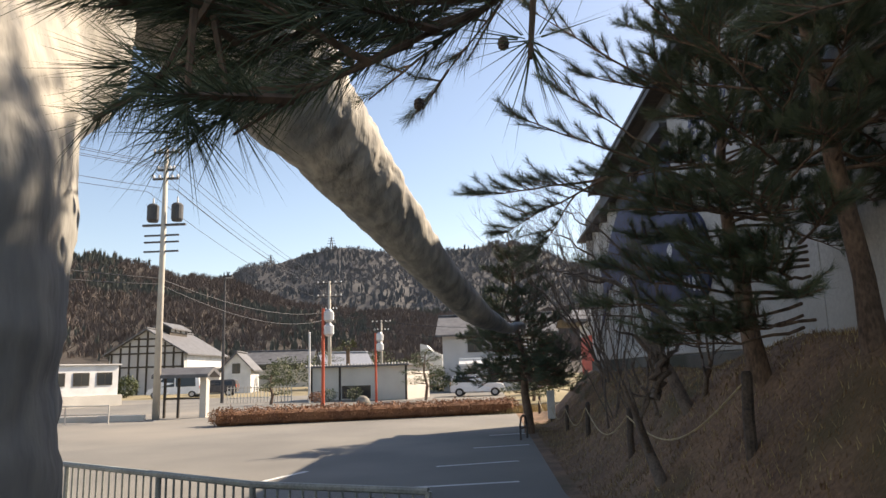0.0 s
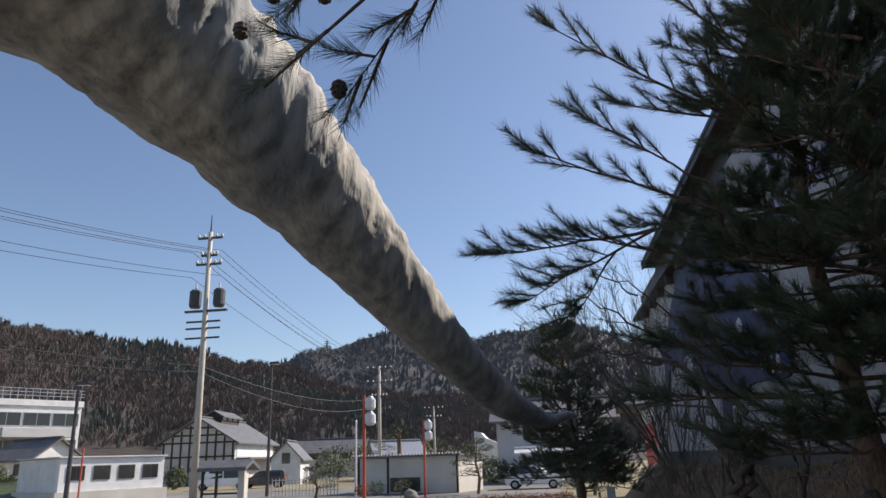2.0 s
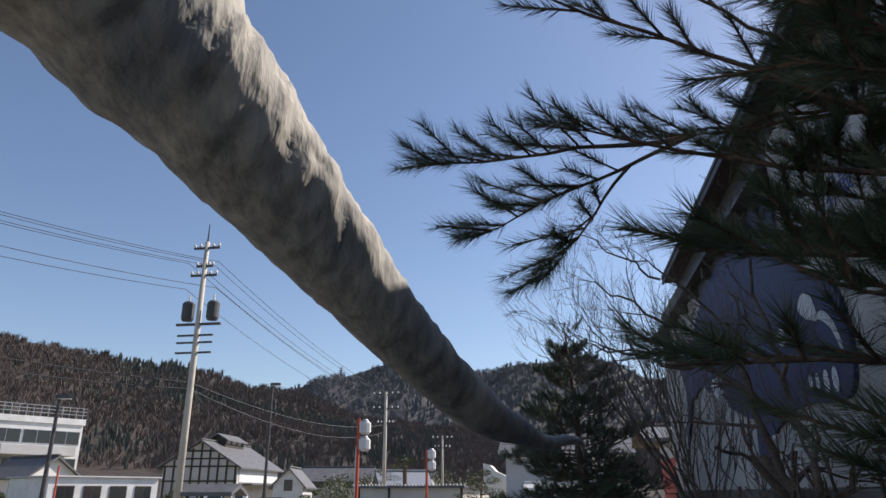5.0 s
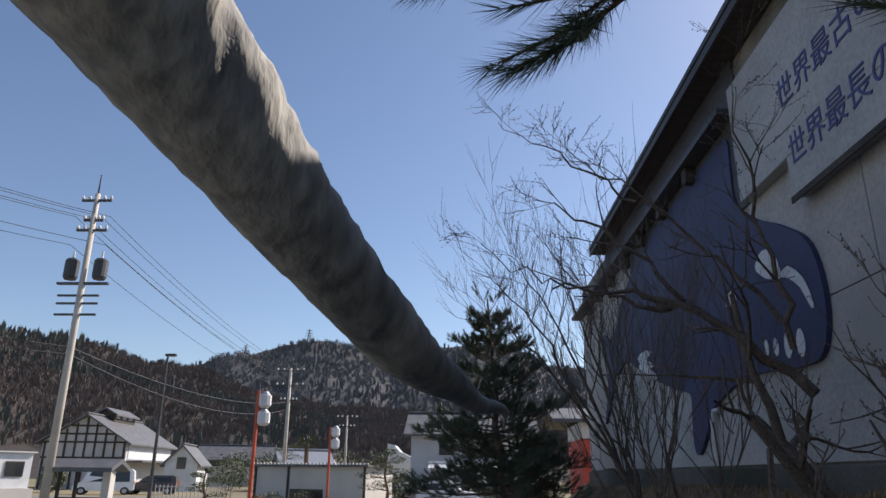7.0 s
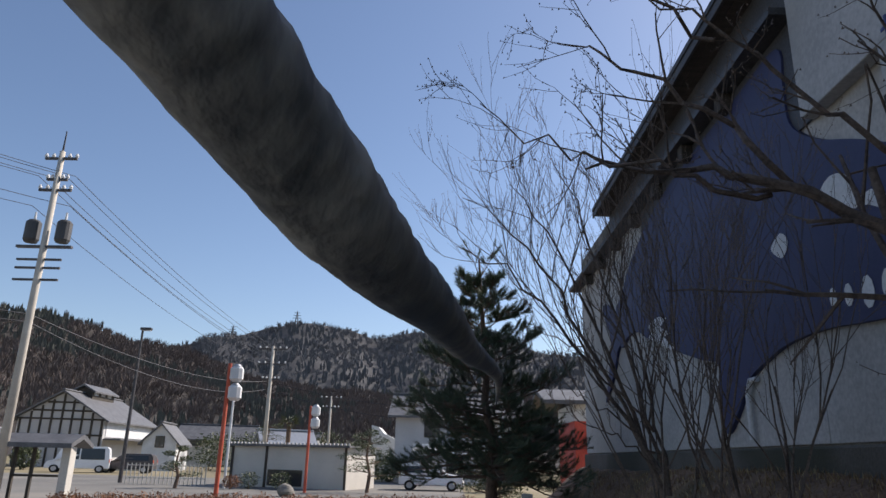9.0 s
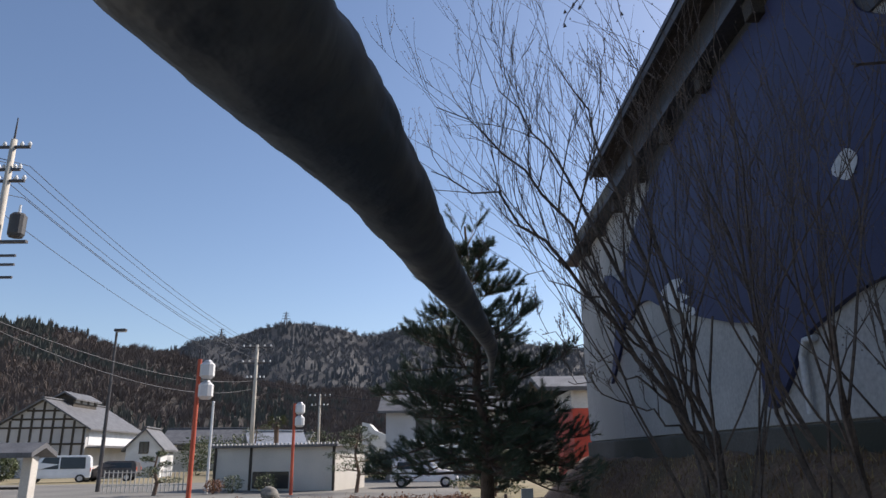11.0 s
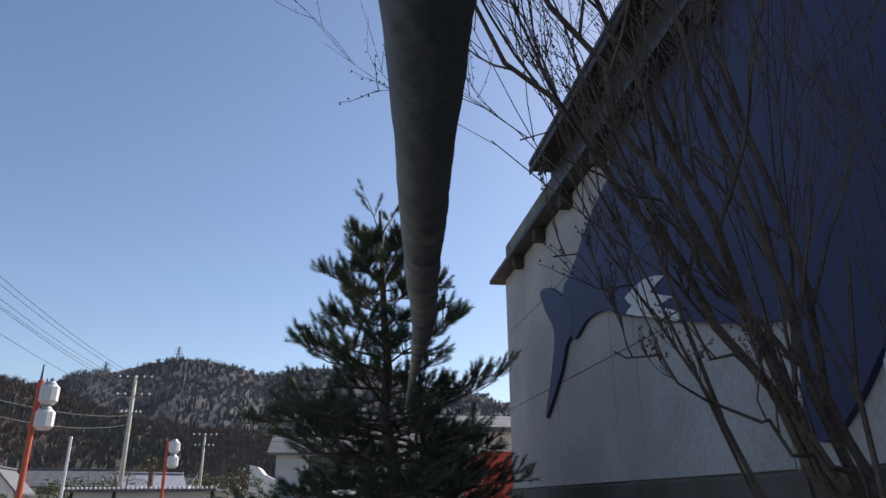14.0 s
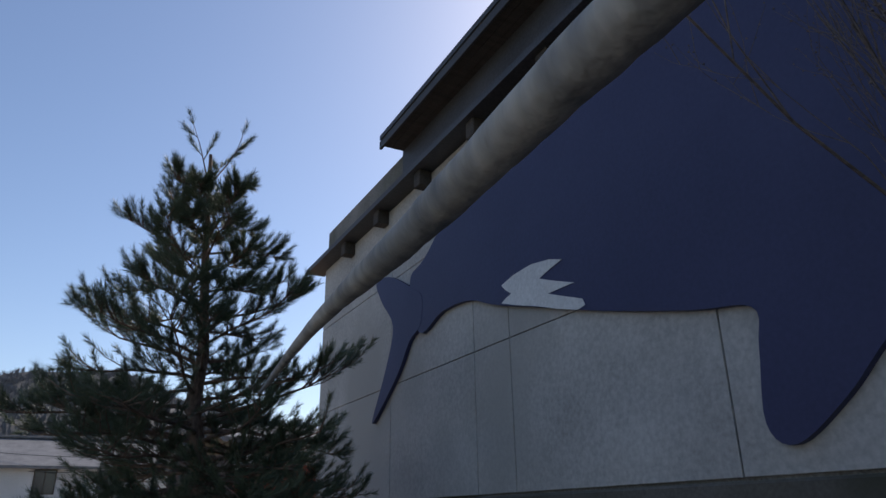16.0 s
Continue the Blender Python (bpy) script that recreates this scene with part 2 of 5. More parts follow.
def ground_sheet():
    xs = sorted(set([-2600, -900, -400, -200, -120, -80, -60, -45, -35, -28, -22, -18, -14, -10, -8, -6.5, -5.5, -4.5, -3.5, -2.5, -1.5, -0.7, 0, 0.5]
                    + [round(0.8 + 0.16 * i, 2) for i in range(20)] + [4.4, 5.2, 7, 10, 15, 22, 32, 50, 90, 200, 500, 2600]))
    ys = sorted(set([-2600, -900, -300, -120, -60, -30, -18, -12, -8, -5] + [round(-3 + 0.3 * i, 2) for i in range(135)]
                    + [38, 40, 43, 47, 52, 58, 66, 80, 110, 170, 300, 700, 2600]))
    verts = [(x, y, height(x, y)) for y in ys for x in xs]
    w = len(xs)
    faces = [(j * w + i, j * w + i + 1, (j + 1) * w + i + 1, (j + 1) * w + i) for j in range(len(ys) - 1) for i in range(w - 1)]
    me = bpy.data.meshes.new("ground")
    me.from_pydata(verts, [], faces)
    ob = finish("ground", me, M_FIELD, smooth=True)
    me.materials.append(M_EARTH)
    me.materials.append(M_ASPHALT)
    for p in me.polygons:
        c = p.center
        p.material_index = 1 if (0.9 < c.x < 8 and -10 < c.y < 34) else 2 if (-40 < c.x <= 0.9 and -8 < c.y < 70) else 0
    tagged(ob, "car park, dry bank and fields reaching to the hills", "ground", kind="structure")


ground_sheet()


def parking_lines():
    for i, (xa, ya, xb, yb) in enumerate([(-1.3, 16.0, 0.4, 16.6), (-1.9, 13.4, 0.3, 13.9), (-4.4, 14.5, -3.9, 15.7), (-0.6, 19.2, 0.8, 19.7), (-0.2, 22.4, 1.0, 22.9)]):
        d = Vector((xb - xa, yb - ya, 0))
        n = Vector((-d.y, d.x, 0)).normalized() * 0.06
        bm = bmesh.new()
        vs = []
        for k in range(7):
            p = Vector((xa, ya, 0)) + d * (k / 6)
            for s in (-1, 1):
                q = p + n * s * (1 + 0.15 * noise.noise((k * 3.1, i, s)))
                vs.append(bm.verts.new((q.x, q.y, max(height(q.x, q.y), 0) + 0.006)))
        for k in range(6):
            bm.faces.new((vs[2 * k], vs[2 * k + 1], vs[2 * k + 3], vs[2 * k + 2]))
        tagged(link("parking_line", bm, M_LINE), "worn white parking line on the asphalt", "road marking", "parking lines", "structure")


parking_lines()

# ---- exhibition hall ----
WX = 3.79          # face of the concrete wall
WY0, WY1 = -4.0, 27.95
JOINTS = [24.5, 22.0, 21.22, 18.4, 15.5, 12.6, 9.7, 6.8, 3.9, 1.0]


def hall():
    # wall panels between the cast joints, each with a shallow gap to the next
    edges = [WY1] + JOINTS + [WY0]
    wall = tagged(new("wall_hall"), "grey cast concrete side wall of an exhibition hall", "wall", kind="structure")
    core = part("wall_core", boxes((WX + 0.03, WX + 0.3, WY0, WY1 - 0.02, 1.2, 7.50)), M_CONC_OLD, wall)
    for hi, lo in zip(edges, edges[1:]):
        for z0, z1 in ((2.12, 3.74), (3.74, 5.4), (5.4, 6.67)):
            part("panel", boxes((WX, WX + 0.029, lo + 0.008, hi - 0.008, z0 + 0.006, z1 - 0.006), bevel=0.004), M_CONC, wall)
    # Dark sheet added so that the wall under the upper roof stays dark.
    part("dark_sheet", boxes((WX - 0.012, WX + 0.029, 15.05, 24.1, 6.78, 7.53)), M_ROOF, wall, "added dark sheet under the upper roof")
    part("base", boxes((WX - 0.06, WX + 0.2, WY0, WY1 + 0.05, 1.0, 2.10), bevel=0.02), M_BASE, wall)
    end = tagged(link("wall_end", boxes((WX + 0.3, 22.0, WY1 - 0.3, WY1, 0.0, 6.6)), M_CONC), "concrete end wall of the hall", "wall", kind="structure")
    tagged(link("wall_back", boxes((21.7, 22.0, WY0, WY1 - 0.31, 0.0, 6.6)), M_CONC), "concrete back wall of the hall", "wall", kind="structure")
    tagged(link("wall_near", boxes((WX + 0.31, 21.69, WY0, WY0 + 0.3, 0.0, 6.6)), M_CONC), "concrete wall of the hall", "wall", kind="structure")
    # lower eave with its rafter blocks
    low = tagged(new("lower_roof"), "thin dark metal eave on rafter blocks", "roof", kind="structure")
    bm = bmesh.new()
    for q in [prism([(15.05, 6.68), (WY1 + 0.4, 6.68), (WY1 + 0.4, 6.77), (15.05, 6.77)], 3.50, WX + 0.1)]:
        me = bpy.data.meshes.new("tmp")
        q.to_mesh(me)
        bm.from_mesh(me)
        q.free()
    part("eave", bm, M_ROOF, low)
    part("eave_end", boxes((WX + 0.1, 22.3, 23.6, WY1 + 0.4, 6.75, 6.85)), M_ROOF, low)
    y = 26.33
    while y > 15.3:
        part("rafter_block", boxes((3.58, WX - 0.002, y - 0.10, y + 0.10, 6.43, 6.678), bevel=0.012), M_TIMBER, low)
        y -= 1.58
    # upper roof: deep soffit and fascia
    up = tagged(new("upper_roof"), "dark overhanging upper roof with boarded soffit", "roof", kind="structure")
    bm = bmesh.new()
    for k in range(6):
        x0 = 3.42 + k * 0.14
        box(bm, x0 + 0.004, x0 + 0.136, WY0 - 0.6, 24.1, 7.54, 7.565)
    part("soffit", bm, M_SOFFIT, up)
    part("fascia", boxes((3.40, 3.44, WY0 - 0.62, 24.2, 7.52, 7.66), bevel=0.006), M_ROOF, up)
    rb = bmesh.new()
    box(rb, 3.38, 22.2, WY0 - 0.64, 24.14, 7.66, 7.74)
    part("roof_sheet", rb, M_ROOF, up)
    part("upper_wall", boxes((4.24, 4.36, WY0, 24.0, 6.64, 7.53)), M_ROOF, up)


hall()


def whale_mural():
    """Cut-out whale boards standing 60 mm proud of the wall, with its white patches."""
    mural = thing("whale_mural", "large navy blue whale cut-out board with white teeth on concrete wall", "mural", 0, 0, 0)
    body = [(23.7, 5.15), (23.2, 5.35), (22.3, 5.85), (21.2, 6.2), (20.0, 6.42), (18.5, 6.5), (16.5, 6.52), (15.45, 6.5), (15.40, 6.0), (15.36, 5.5), (14.9, 5.1), (14.2, 4.75), (13.65, 4.35), (13.5, 3.7), (13.7, 3.2), (14.2, 3.12),
            (15.2, 3.2), (16.0, 3.18), (16.6, 3.06), (17.1, 2.9), (17.5, 2.55), (17.9, 2.3), (18.1, 2.45), (18.05, 2.95), (18.05, 3.24), (18.6, 3.36), (19.6, 3.62), (20.7, 3.95), (21.4, 4.16), (22.0, 4.38), (22.7, 4.42), (23.4, 4.3)]
    part("body", prism(smooth_outline(body, 5), WX - 0.062, WX - 0.004), M_NAVY, mural)
    part("top_panel", boxes((WX - 0.034, WX - 0.005, 14.96, 21.4, 5.36, 6.66)), M_ROOF, mural, "dark panel above the whale")
    fluke = [(23.6, 5.0), (23.95, 5.2), (24.5, 5.46), (25.0, 5.5), (24.75, 5.1), (24.3, 4.6), (24.55, 4.0), (25.05, 3.3), (24.85, 3.35), (24.1, 3.85), (23.7, 4.25), (23.35, 4.4), (23.3, 4.8)]
    part("fluke", prism(smooth_outline(fluke, 4), WX - 0.066, WX - 0.008), M_NAVY, mural)
    patch = [(21.23, 4.13), (21.03, 4.19), (21.22, 4.34), (20.63, 4.40), (20.1, 4.28), (20.5, 4.20), (19.94, 3.99), (20.37, 4.00), (19.84, 3.80), (19.92, 3.71), (20.6, 3.93)]
    part("side_patch", prism(smooth_outline(patch, 2), WX - 0.072, WX - 0.067), M_WHITEP, mural, "white painted flank patch")
    eye = [(16.1, 4.30), (15.85, 4.40), (15.7, 4.25), (15.85, 4.12), (16.0, 4.18)]
    part("eye", prism(smooth_outline(eye, 3), WX - 0.072, WX - 0.067), M_WHITEP, mural, "white painted eye")
    head = [(15.0, 4.48), (14.75, 4.62), (14.45, 4.50), (14.35, 4.18), (14.6, 4.22), (14.8, 4.3)]
    part("head_patch", prism(smooth_outline(head, 3), WX - 0.072, WX - 0.067), M_WHITEP, mural, "white painted head patch")
    for yy, zz, h in ((14.98, 3.46, 0.10), (14.72, 3.43, 0.11), (14.42, 3.39, 0.15), (14.12, 3.37, 0.16)):
        ring = [(yy + 0.55 * h * math.cos(k * 0.628) * 1.1, zz + h * math.sin(k * 0.628)) for k in range(10)]
        part("tooth", prism(ring, WX - 0.072, WX - 0.067), M_WHITEP, mural, "white tooth")
    lip = [(14.4, 4.2), (14.2, 4.12), (13.95, 3.95), (13.78, 3.68), (13.72, 3.72), (13.85, 4.02), (14.15, 4.25)]
    part("upper_teeth", prism(smooth_outline(lip, 2), WX - 0.072, WX - 0.067), M_WHITEP, mural, "white jagged upper teeth")
    return mural


whale_mural()


# ---- dinosaur statue ----
SPINE = [(-10.0, -13.500, 8.000, 2.100), (-6.0, -10.400, 8.900, 2.700), (-3.0, -8.800, 8.900, 2.800), (-1.0, -7.800, 8.600, 2.700), (1.0, -6.800, 8.100, 2.500), (3.0, -5.657, 7.534, 2.057), (4.0, -4.998, 7.207, 1.809), (5.0, -4.341, 6.827, 1.543), (6.0, -3.740, 6.443, 1.249), (7.0, -3.151, 5.997, 0.959), (8.0, -2.485, 5.323, 0.718), (9.0, -1.673, 4.356, 0.470), (10.0, -0.926, 3.377, 0.281), (11.0, -0.350, 2.773, 0.197), (12.0, -0.02, 2.63, 0.125), (13.0, 0.16, 2.60, 0.090), (14.0, 0.30, 2.66, 0.076), (15.0, 0.41, 2.75, 0.073), (16.0, 0.52, 2.82, 0.071), (17.0, 0.64, 2.87, 0.067), (18.5, 0.75, 2.90, 0.040), (20.0, 0.82, 2.76, 0.012)]


def catmull(rows, n):
    r = np.array(rows)
    ts = np.linspace(0, len(r) - 1, n)
    out = []
    for t in ts:
        i = min(int(t), len(r) - 2)
        u = t - i
        p0, p1, p2, p3 = r[max(i - 1, 0)], r[i], r[i + 1], r[min(i + 2, len(r) - 1)]
        out.append(0.5 * (2 * p1 + (p2 - p0) * u + (2 * p0 - 5 * p1 + 4 * p2 - p3) * u * u + (3 * p1 - p0 - 3 * p2 + p3) * u ** 3))
    return np.array(out)


def skin_tube(bm, rows, n, sides, fold):
    """A fleshy tube along rows of (y, x, z, r): lumps, hanging folds and fine wrinkles are modelled."""
    c = catmull(rows, n)
    P = [Vector((q[1], q[0], q[2])) for q in c]
    rings = []
    ref = Vector((0, 1, 0)) if abs(P[-1].z - P[0].z) > 0.7 * (P[-1] - P[0]).length else Vector((0, 0, 1))
    for i, p in enumerate(P):
        d = (P[min(i + 1, n - 1)] - P[max(i - 1, 0)]).normalized()
        u = d.cross(ref)
        u.normalize()
        v = u.cross(d)
        r = max(c[i][3], 0.01)
        ring = []
        for k in range(sides):
            a0 = k * math.tau / sides
            o = u * math.cos(a0) + v * math.sin(a0)
            q = p + o * r
            s = 1.6 / (0.35 + r)
            w = 0.10 * noise.noise(q * s * 0.55) + 0.05 * noise.noise(q * s * 1.7)
            along = i * 0.5 + 1.6 * math.sin(a0 * 2 + 0.6) + 2.4 * noise.noise(q * s * 0.7)
            w += fold * (abs(math.sin(along)) ** 0.6 - 0.6) * (0.45 + 0.55 * math.cos(a0)) * (0.6 + 0.8 * noise.noise(q * s * 0.9))
            w += 0.03 * noise.noise((q.x * 5 * s, q.y * 2 * s, q.z * 5 * s)) + 0.015 * noise.noise((q.x * 13 * s, q.y * 5 * s, q.z * 13 * s))
            w -= 0.05 * max(0.0, 1 - 5 * abs(noise.noise((q.x * 1.6 * s, q.y * 0.8 * s, q.z * 1.6 * s)))) * (0.5 + 0.5 * math.cos(a0 - 0.7))
            ring.append(bm.verts.new(p + o * r * (1 + w * (0.6 + 0.3 * min(1.0, r)) + 0.07 * noise.noise((q.x * 2.2 * s, q.y * 2.2 * s, q.z * 0.6 * s)) * (0.55 + 0.45 * math.cos(a0 - 0.7)))))
        rings.append(ring)
    for a0, b0 in zip(rings, rings[1:]):
        for k in range(sides):
            bm.faces.new((a0[k], a0[(k + 1) % sides], b0[(k + 1) % sides], b0[k]))
    bm.faces.new(rings[0][::-1])
    bm.faces.new(rings[-1])


def dinosaur():
    bm = bmesh.new()
    skin_tube(bm, SPINE, 640, 88, 0.15)
    # near hind leg, flaring into the hip
    leg = [(3.75, -2.55, 0.2, 0.84), (3.75, -2.52, 0.9, 0.78), (3.75, -2.47, 1.8, 0.74), (3.78, -2.50, 2.4, 0.76), (3.9, -2.66, 2.9, 0.86), (4.1, -2.95, 3.4, 1.1), (4.4, -3.25, 4.0, 1.35), (4.6, -3.7, 5.0, 1.6), (4.5, -4.2, 6.2, 1.7)]
    skin_tube(bm, leg, 150, 64, 0.03)
    far = [(1.6, -9.6, 0.0, 1.05), (1.5, -9.5, 2.0, 0.95), (1.0, -9.3, 4.5, 1.2), (0.5, -8.8, 7.0, 1.6)]
    skin_tube(bm, far, 50, 32, 0.05)
    fore = [(-9.0, -11.0, 0.0, 0.95), (-9.0, -11.1, 3.0, 0.85), (-8.6, -11.6, 7.0, 1.3)]
    skin_tube(bm, fore, 40, 32, 0.05)
    bmesh.ops.recalc_face_normals(bm, faces=bm.faces)
    ob = link("dinosaur_statue", bm, M_SKIN, smooth=True)
    tagged(ob, "giant grey-brown wrinkled dinosaur statue with long tapering tail", "statue")


dinosaur()


# ---- rail by the walk ----
def rail():
    r = thing("railing", "grey painted steel railing with upright bars", "railing")
    pts = [(-9.2, 12.0), (-4.9, 9.15), (-2.2, 7.45), (-0.65, 6.95)]
    for (xa, ya), (xb, yb) in zip(pts, pts[1:]):
        za, zb = height(xa, ya), height(xb, yb)
        part("top_rail", tube(bmesh.new(), [(xa, ya, 1.02), ((xa + xb) / 2, (ya + yb) / 2, 1.02), (xb, yb, 1.02)], [0.03] * 3, 8), M_RAIL, r)
        part("bottom_rail", tube(bmesh.new(), [(xa, ya, za + 0.14), ((xa + xb) / 2, (ya + yb) / 2, (za + zb) / 2 + 0.14), (xb, yb, zb + 0.14)], [0.02] * 3, 8), M_RAIL, r)
        L = math.hypot(xb - xa, yb - ya)
        n = round(L / 0.13)
        for k in range(n + (1 if (xb, yb) == pts[-1] else 0)):
            x, y = xa + (xb - xa) * k / n, ya + (yb - ya) * k / n
            post = k % 14 == 0 or k == n
            z = height(x, y)
            part("post" if post else "bar", rod(x, y, z - 0.02 if post else z + 0.14, 1.02, 0.028 if post else 0.011, 0.028 if post else 0.011, 8), M_RAIL, r)


rail()


# ---- trees ----
rng = np.random.default_rng(7)


def unit(v):
    v = np.asarray(v, float)
    return v / (np.linalg.norm(v) + 1e-9)


def needles(soup, p, d, length, count, nl, wide=0.0016):
    """A shoot of needles along a twig from p in direction d."""
    d = unit(d)
    u = unit(np.cross(d, (0.3, 0.2, 0.9)))
    w = np.cross(d, u)
    s = rng.uniform(0, 1, count)
    an = rng.uniform(0, math.tau, count)
    side = u[None] * np.cos(an)[:, None] + w[None] * np.sin(an)[:, None]
    lean = rng.uniform(0.45, 1.1, count)[:, None] * (1.15 - 0.55 * s)[:, None]
    way = d[None] + side * lean + np.array([0, 0, 0.12])[None]
    way /= np.linalg.norm(way, axis=1)[:, None]
    base = p[None] + d[None] * (s * length)[:, None] + side * 0.004
    tip = base + way * (nl * rng.uniform(0.7, 1.1, count))[:, None]
    cr = np.cross(way, rng.normal(size=(count, 3)))
    cr /= np.linalg.norm(cr, axis=1)[:, None] + 1e-9
    cr *= wide
    v = np.stack([base - cr, base + cr, tip], 1).reshape(-1, 3)
    soup.add(v, [(3 * i, 3 * i + 1, 3 * i + 2) for i in range(count)])


def pine_limb(wood, leaf, p, d, length, r, tufts, nl, count, droop=-0.05, wide=0.0016, curl=0.25):
    """A limb with side twigs, each ending in needle shoots."""
    p, d = np.asarray(p, float), unit(d)
    pts, rad = [p], [r]
    n = 7
    for i in range(n):
        d = unit(d + rng.normal(0, 0.09, 3) + np.array([0, 0, droop if i < n * 0.6 else curl * 0.35]))
        pts.append(pts[-1] + d * length / n)
        rad.append(max(r * (1 - 0.82 * (i + 1) / n), 0.004))
    wood.tube(pts, rad, 6)
    needles(leaf, pts[-1], d, 0.16, count, nl, wide)
    for k in range(tufts):
        s = rng.uniform(0.22, 1.0)
        i = min(int(s * n), n - 1)
        q = pts[i] + (pts[i + 1] - pts[i]) * (s * n - i)
        ax = unit(pts[i + 1] - pts[i])
        side = unit(np.cross(ax, (0, 0, 1)))
        tw = unit(ax * rng.uniform(0.3, 0.9) + side * rng.choice((-1, 1)) * rng.uniform(0.3, 0.9) + np.array([0, 0, rng.uniform(-0.15, 0.5)]))
        tl = length * rng.uniform(0.12, 0.38) * (1.15 - 0.6 * s)
        mid = q + tw * tl * 0.6 + np.array([0, 0, 0.02])
        end = mid + unit(tw + np.array([0, 0, 0.35])) * tl * 0.4
        wood.tube([q, mid, end], [0.007, 0.005, 0.003], 4)
        needles(leaf, mid - tw * tl * 0.3, unit(end - mid + tw * 0.1), tl * 0.75 + 0.05, count, nl, wide)
        needles(leaf, end - unit(tw) * 0.02, unit(tw + np.array([0, 0, 0.5])), 0.14, int(count * 0.8), nl, wide)


def limb_to(wood, leaf, p, q, sag, r, tufts, nl, count, wide):
    """A limb from p that reaches q in a shallow bow, with short side shoots."""
    p, q = np.asarray(p, float), np.asarray(q, float)
    n = 9
    pts = [p + (q - p) * (i / n) - np.array([0, 0, 4 * sag * (i / n) * (1 - i / n)]) + (rng.normal(0, 0.008, 3) if 0 < i < n else 0) for i in range(n + 1)]
    wood.tube(pts, [r * (1 - 0.8 * i / n) for i in range(n + 1)], 6)
    d = unit(pts[-1] - pts[-2])
    needles(leaf, pts[-1] - d * 0.2, d + np.array([0, 0, 0.15]), 0.26, count * 2, nl, wide)
    for k in range(tufts):
        s = 0.35 + 0.62 * (k + rng.uniform(0, 1)) / tufts
        i = min(int(s * n), n - 1)
        b0 = pts[i] + (pts[i + 1] - pts[i]) * (s * n - i)
        side = unit(np.cross(d, (0, 0, 1))) * (1 if k % 2 else -1)
        tw = unit(d * 0.75 + side * rng.uniform(0.2, 0.75) + np.array([0, 0, rng.uniform(0.05, 0.65)]))
        tl = rng.uniform(0.18, 0.38) * (1.2 - 0.4 * s)
        wood.tube([b0, b0 + tw * tl * 0.6, b0 + tw * tl], [0.008, 0.006, 0.004], 4)
        needles(leaf, b0 + tw * tl * 0.25, tw, tl * 0.85, int(count * 1.5), nl, wide)


def pine(name, label, base, top, r, limbs, nl=0.10, count=90, wide=0.0016, lean=None, reach=(), stars=(), cones=()):
    """limbs: rows of (share of the height, azimuth, rise, length, tufts)."""
    t = thing(name, label, "tree", *base)
    wood, leaf = Soup(), Soup()
    base, top = np.array(base, float), np.array(top, float)
    n = 10
    side = np.array(lean or (0, 0, 0), float)
    pts = [(top - base) * (i / n) + side * math.sin(math.pi * i / n) + (rng.normal(0, 0.03, 3) if 0 < i < n else 0) for i in range(n + 1)]
    pts[0] = np.array([0, 0, -0.25])
    rad = [r * (1.15 - 1.0 * (i / n) ** 0.9) if i else r * 1.35 for i in range(n + 1)]
    trunk = Soup()
    trunk.tube(pts, [max(q, 0.012) for q in rad], 10)
    trunk.done("trunk", M_BARK, t, smooth=True)
    for s, az, rise, length, tufts in limbs:
        i = min(int(s * n), n - 1)
        q = pts[i] + (pts[i + 1] - pts[i]) * (s * n - i)
        a0 = math.radians(az)
        pine_limb(wood, leaf, q, (math.sin(a0), math.cos(a0), rise), length, max(0.012, 0.28 * rad[i]), tufts, nl, count, wide=wide)
    for p, q, sag, rr, tufts in reach:
        limb_to(wood, leaf, np.array(p) - base, np.array(q) - base, sag, rr, tufts, nl, count, wide)
    for p, d, n, long in stars:
        q = np.array(p, float) - base
        wood.tube([q - unit(d) * 0.16, q - unit(d) * 0.08, q], [0.006, 0.005, 0.004], 5)
        needles(leaf, q - unit(d) * 0.03, d, 0.03, n, long, 0.0013)
        needles(leaf, q - unit(d) * 0.03, -unit(d) * 0.2 + np.array([0.9, 0.1, 0.1]), 0.02, n // 3, long, 0.0013)
        needles(leaf, q - unit(d) * 0.03, -unit(d) * 0.2 + np.array([-0.9, 0.1, 0.1]), 0.02, n // 3, long, 0.0013)
    for p in cones:
        cb = bmesh.new()
        bmesh.ops.create_icosphere(cb, subdivisions=3, radius=0.028)
        for v in cb.verts:
            a0, h0 = math.atan2(v.co.y, v.co.x), v.co.z / 0.028
            v.co *= 1 + 0.16 * math.sin(a0 * 5 + h0 * 7) * math.sin(a0 * 5 - h0 * 7)
            v.co.z *= 1.35
            v.co += Vector(np.array(p, float) - base)
        part("cone", cb, M_WOODPOST, t, "dry brown pine cone")
    wood.done("crown_wood", M_BARK, t)
    leaf.done("crown", M_NEEDLE, t, "dark green pine needles")
    return t


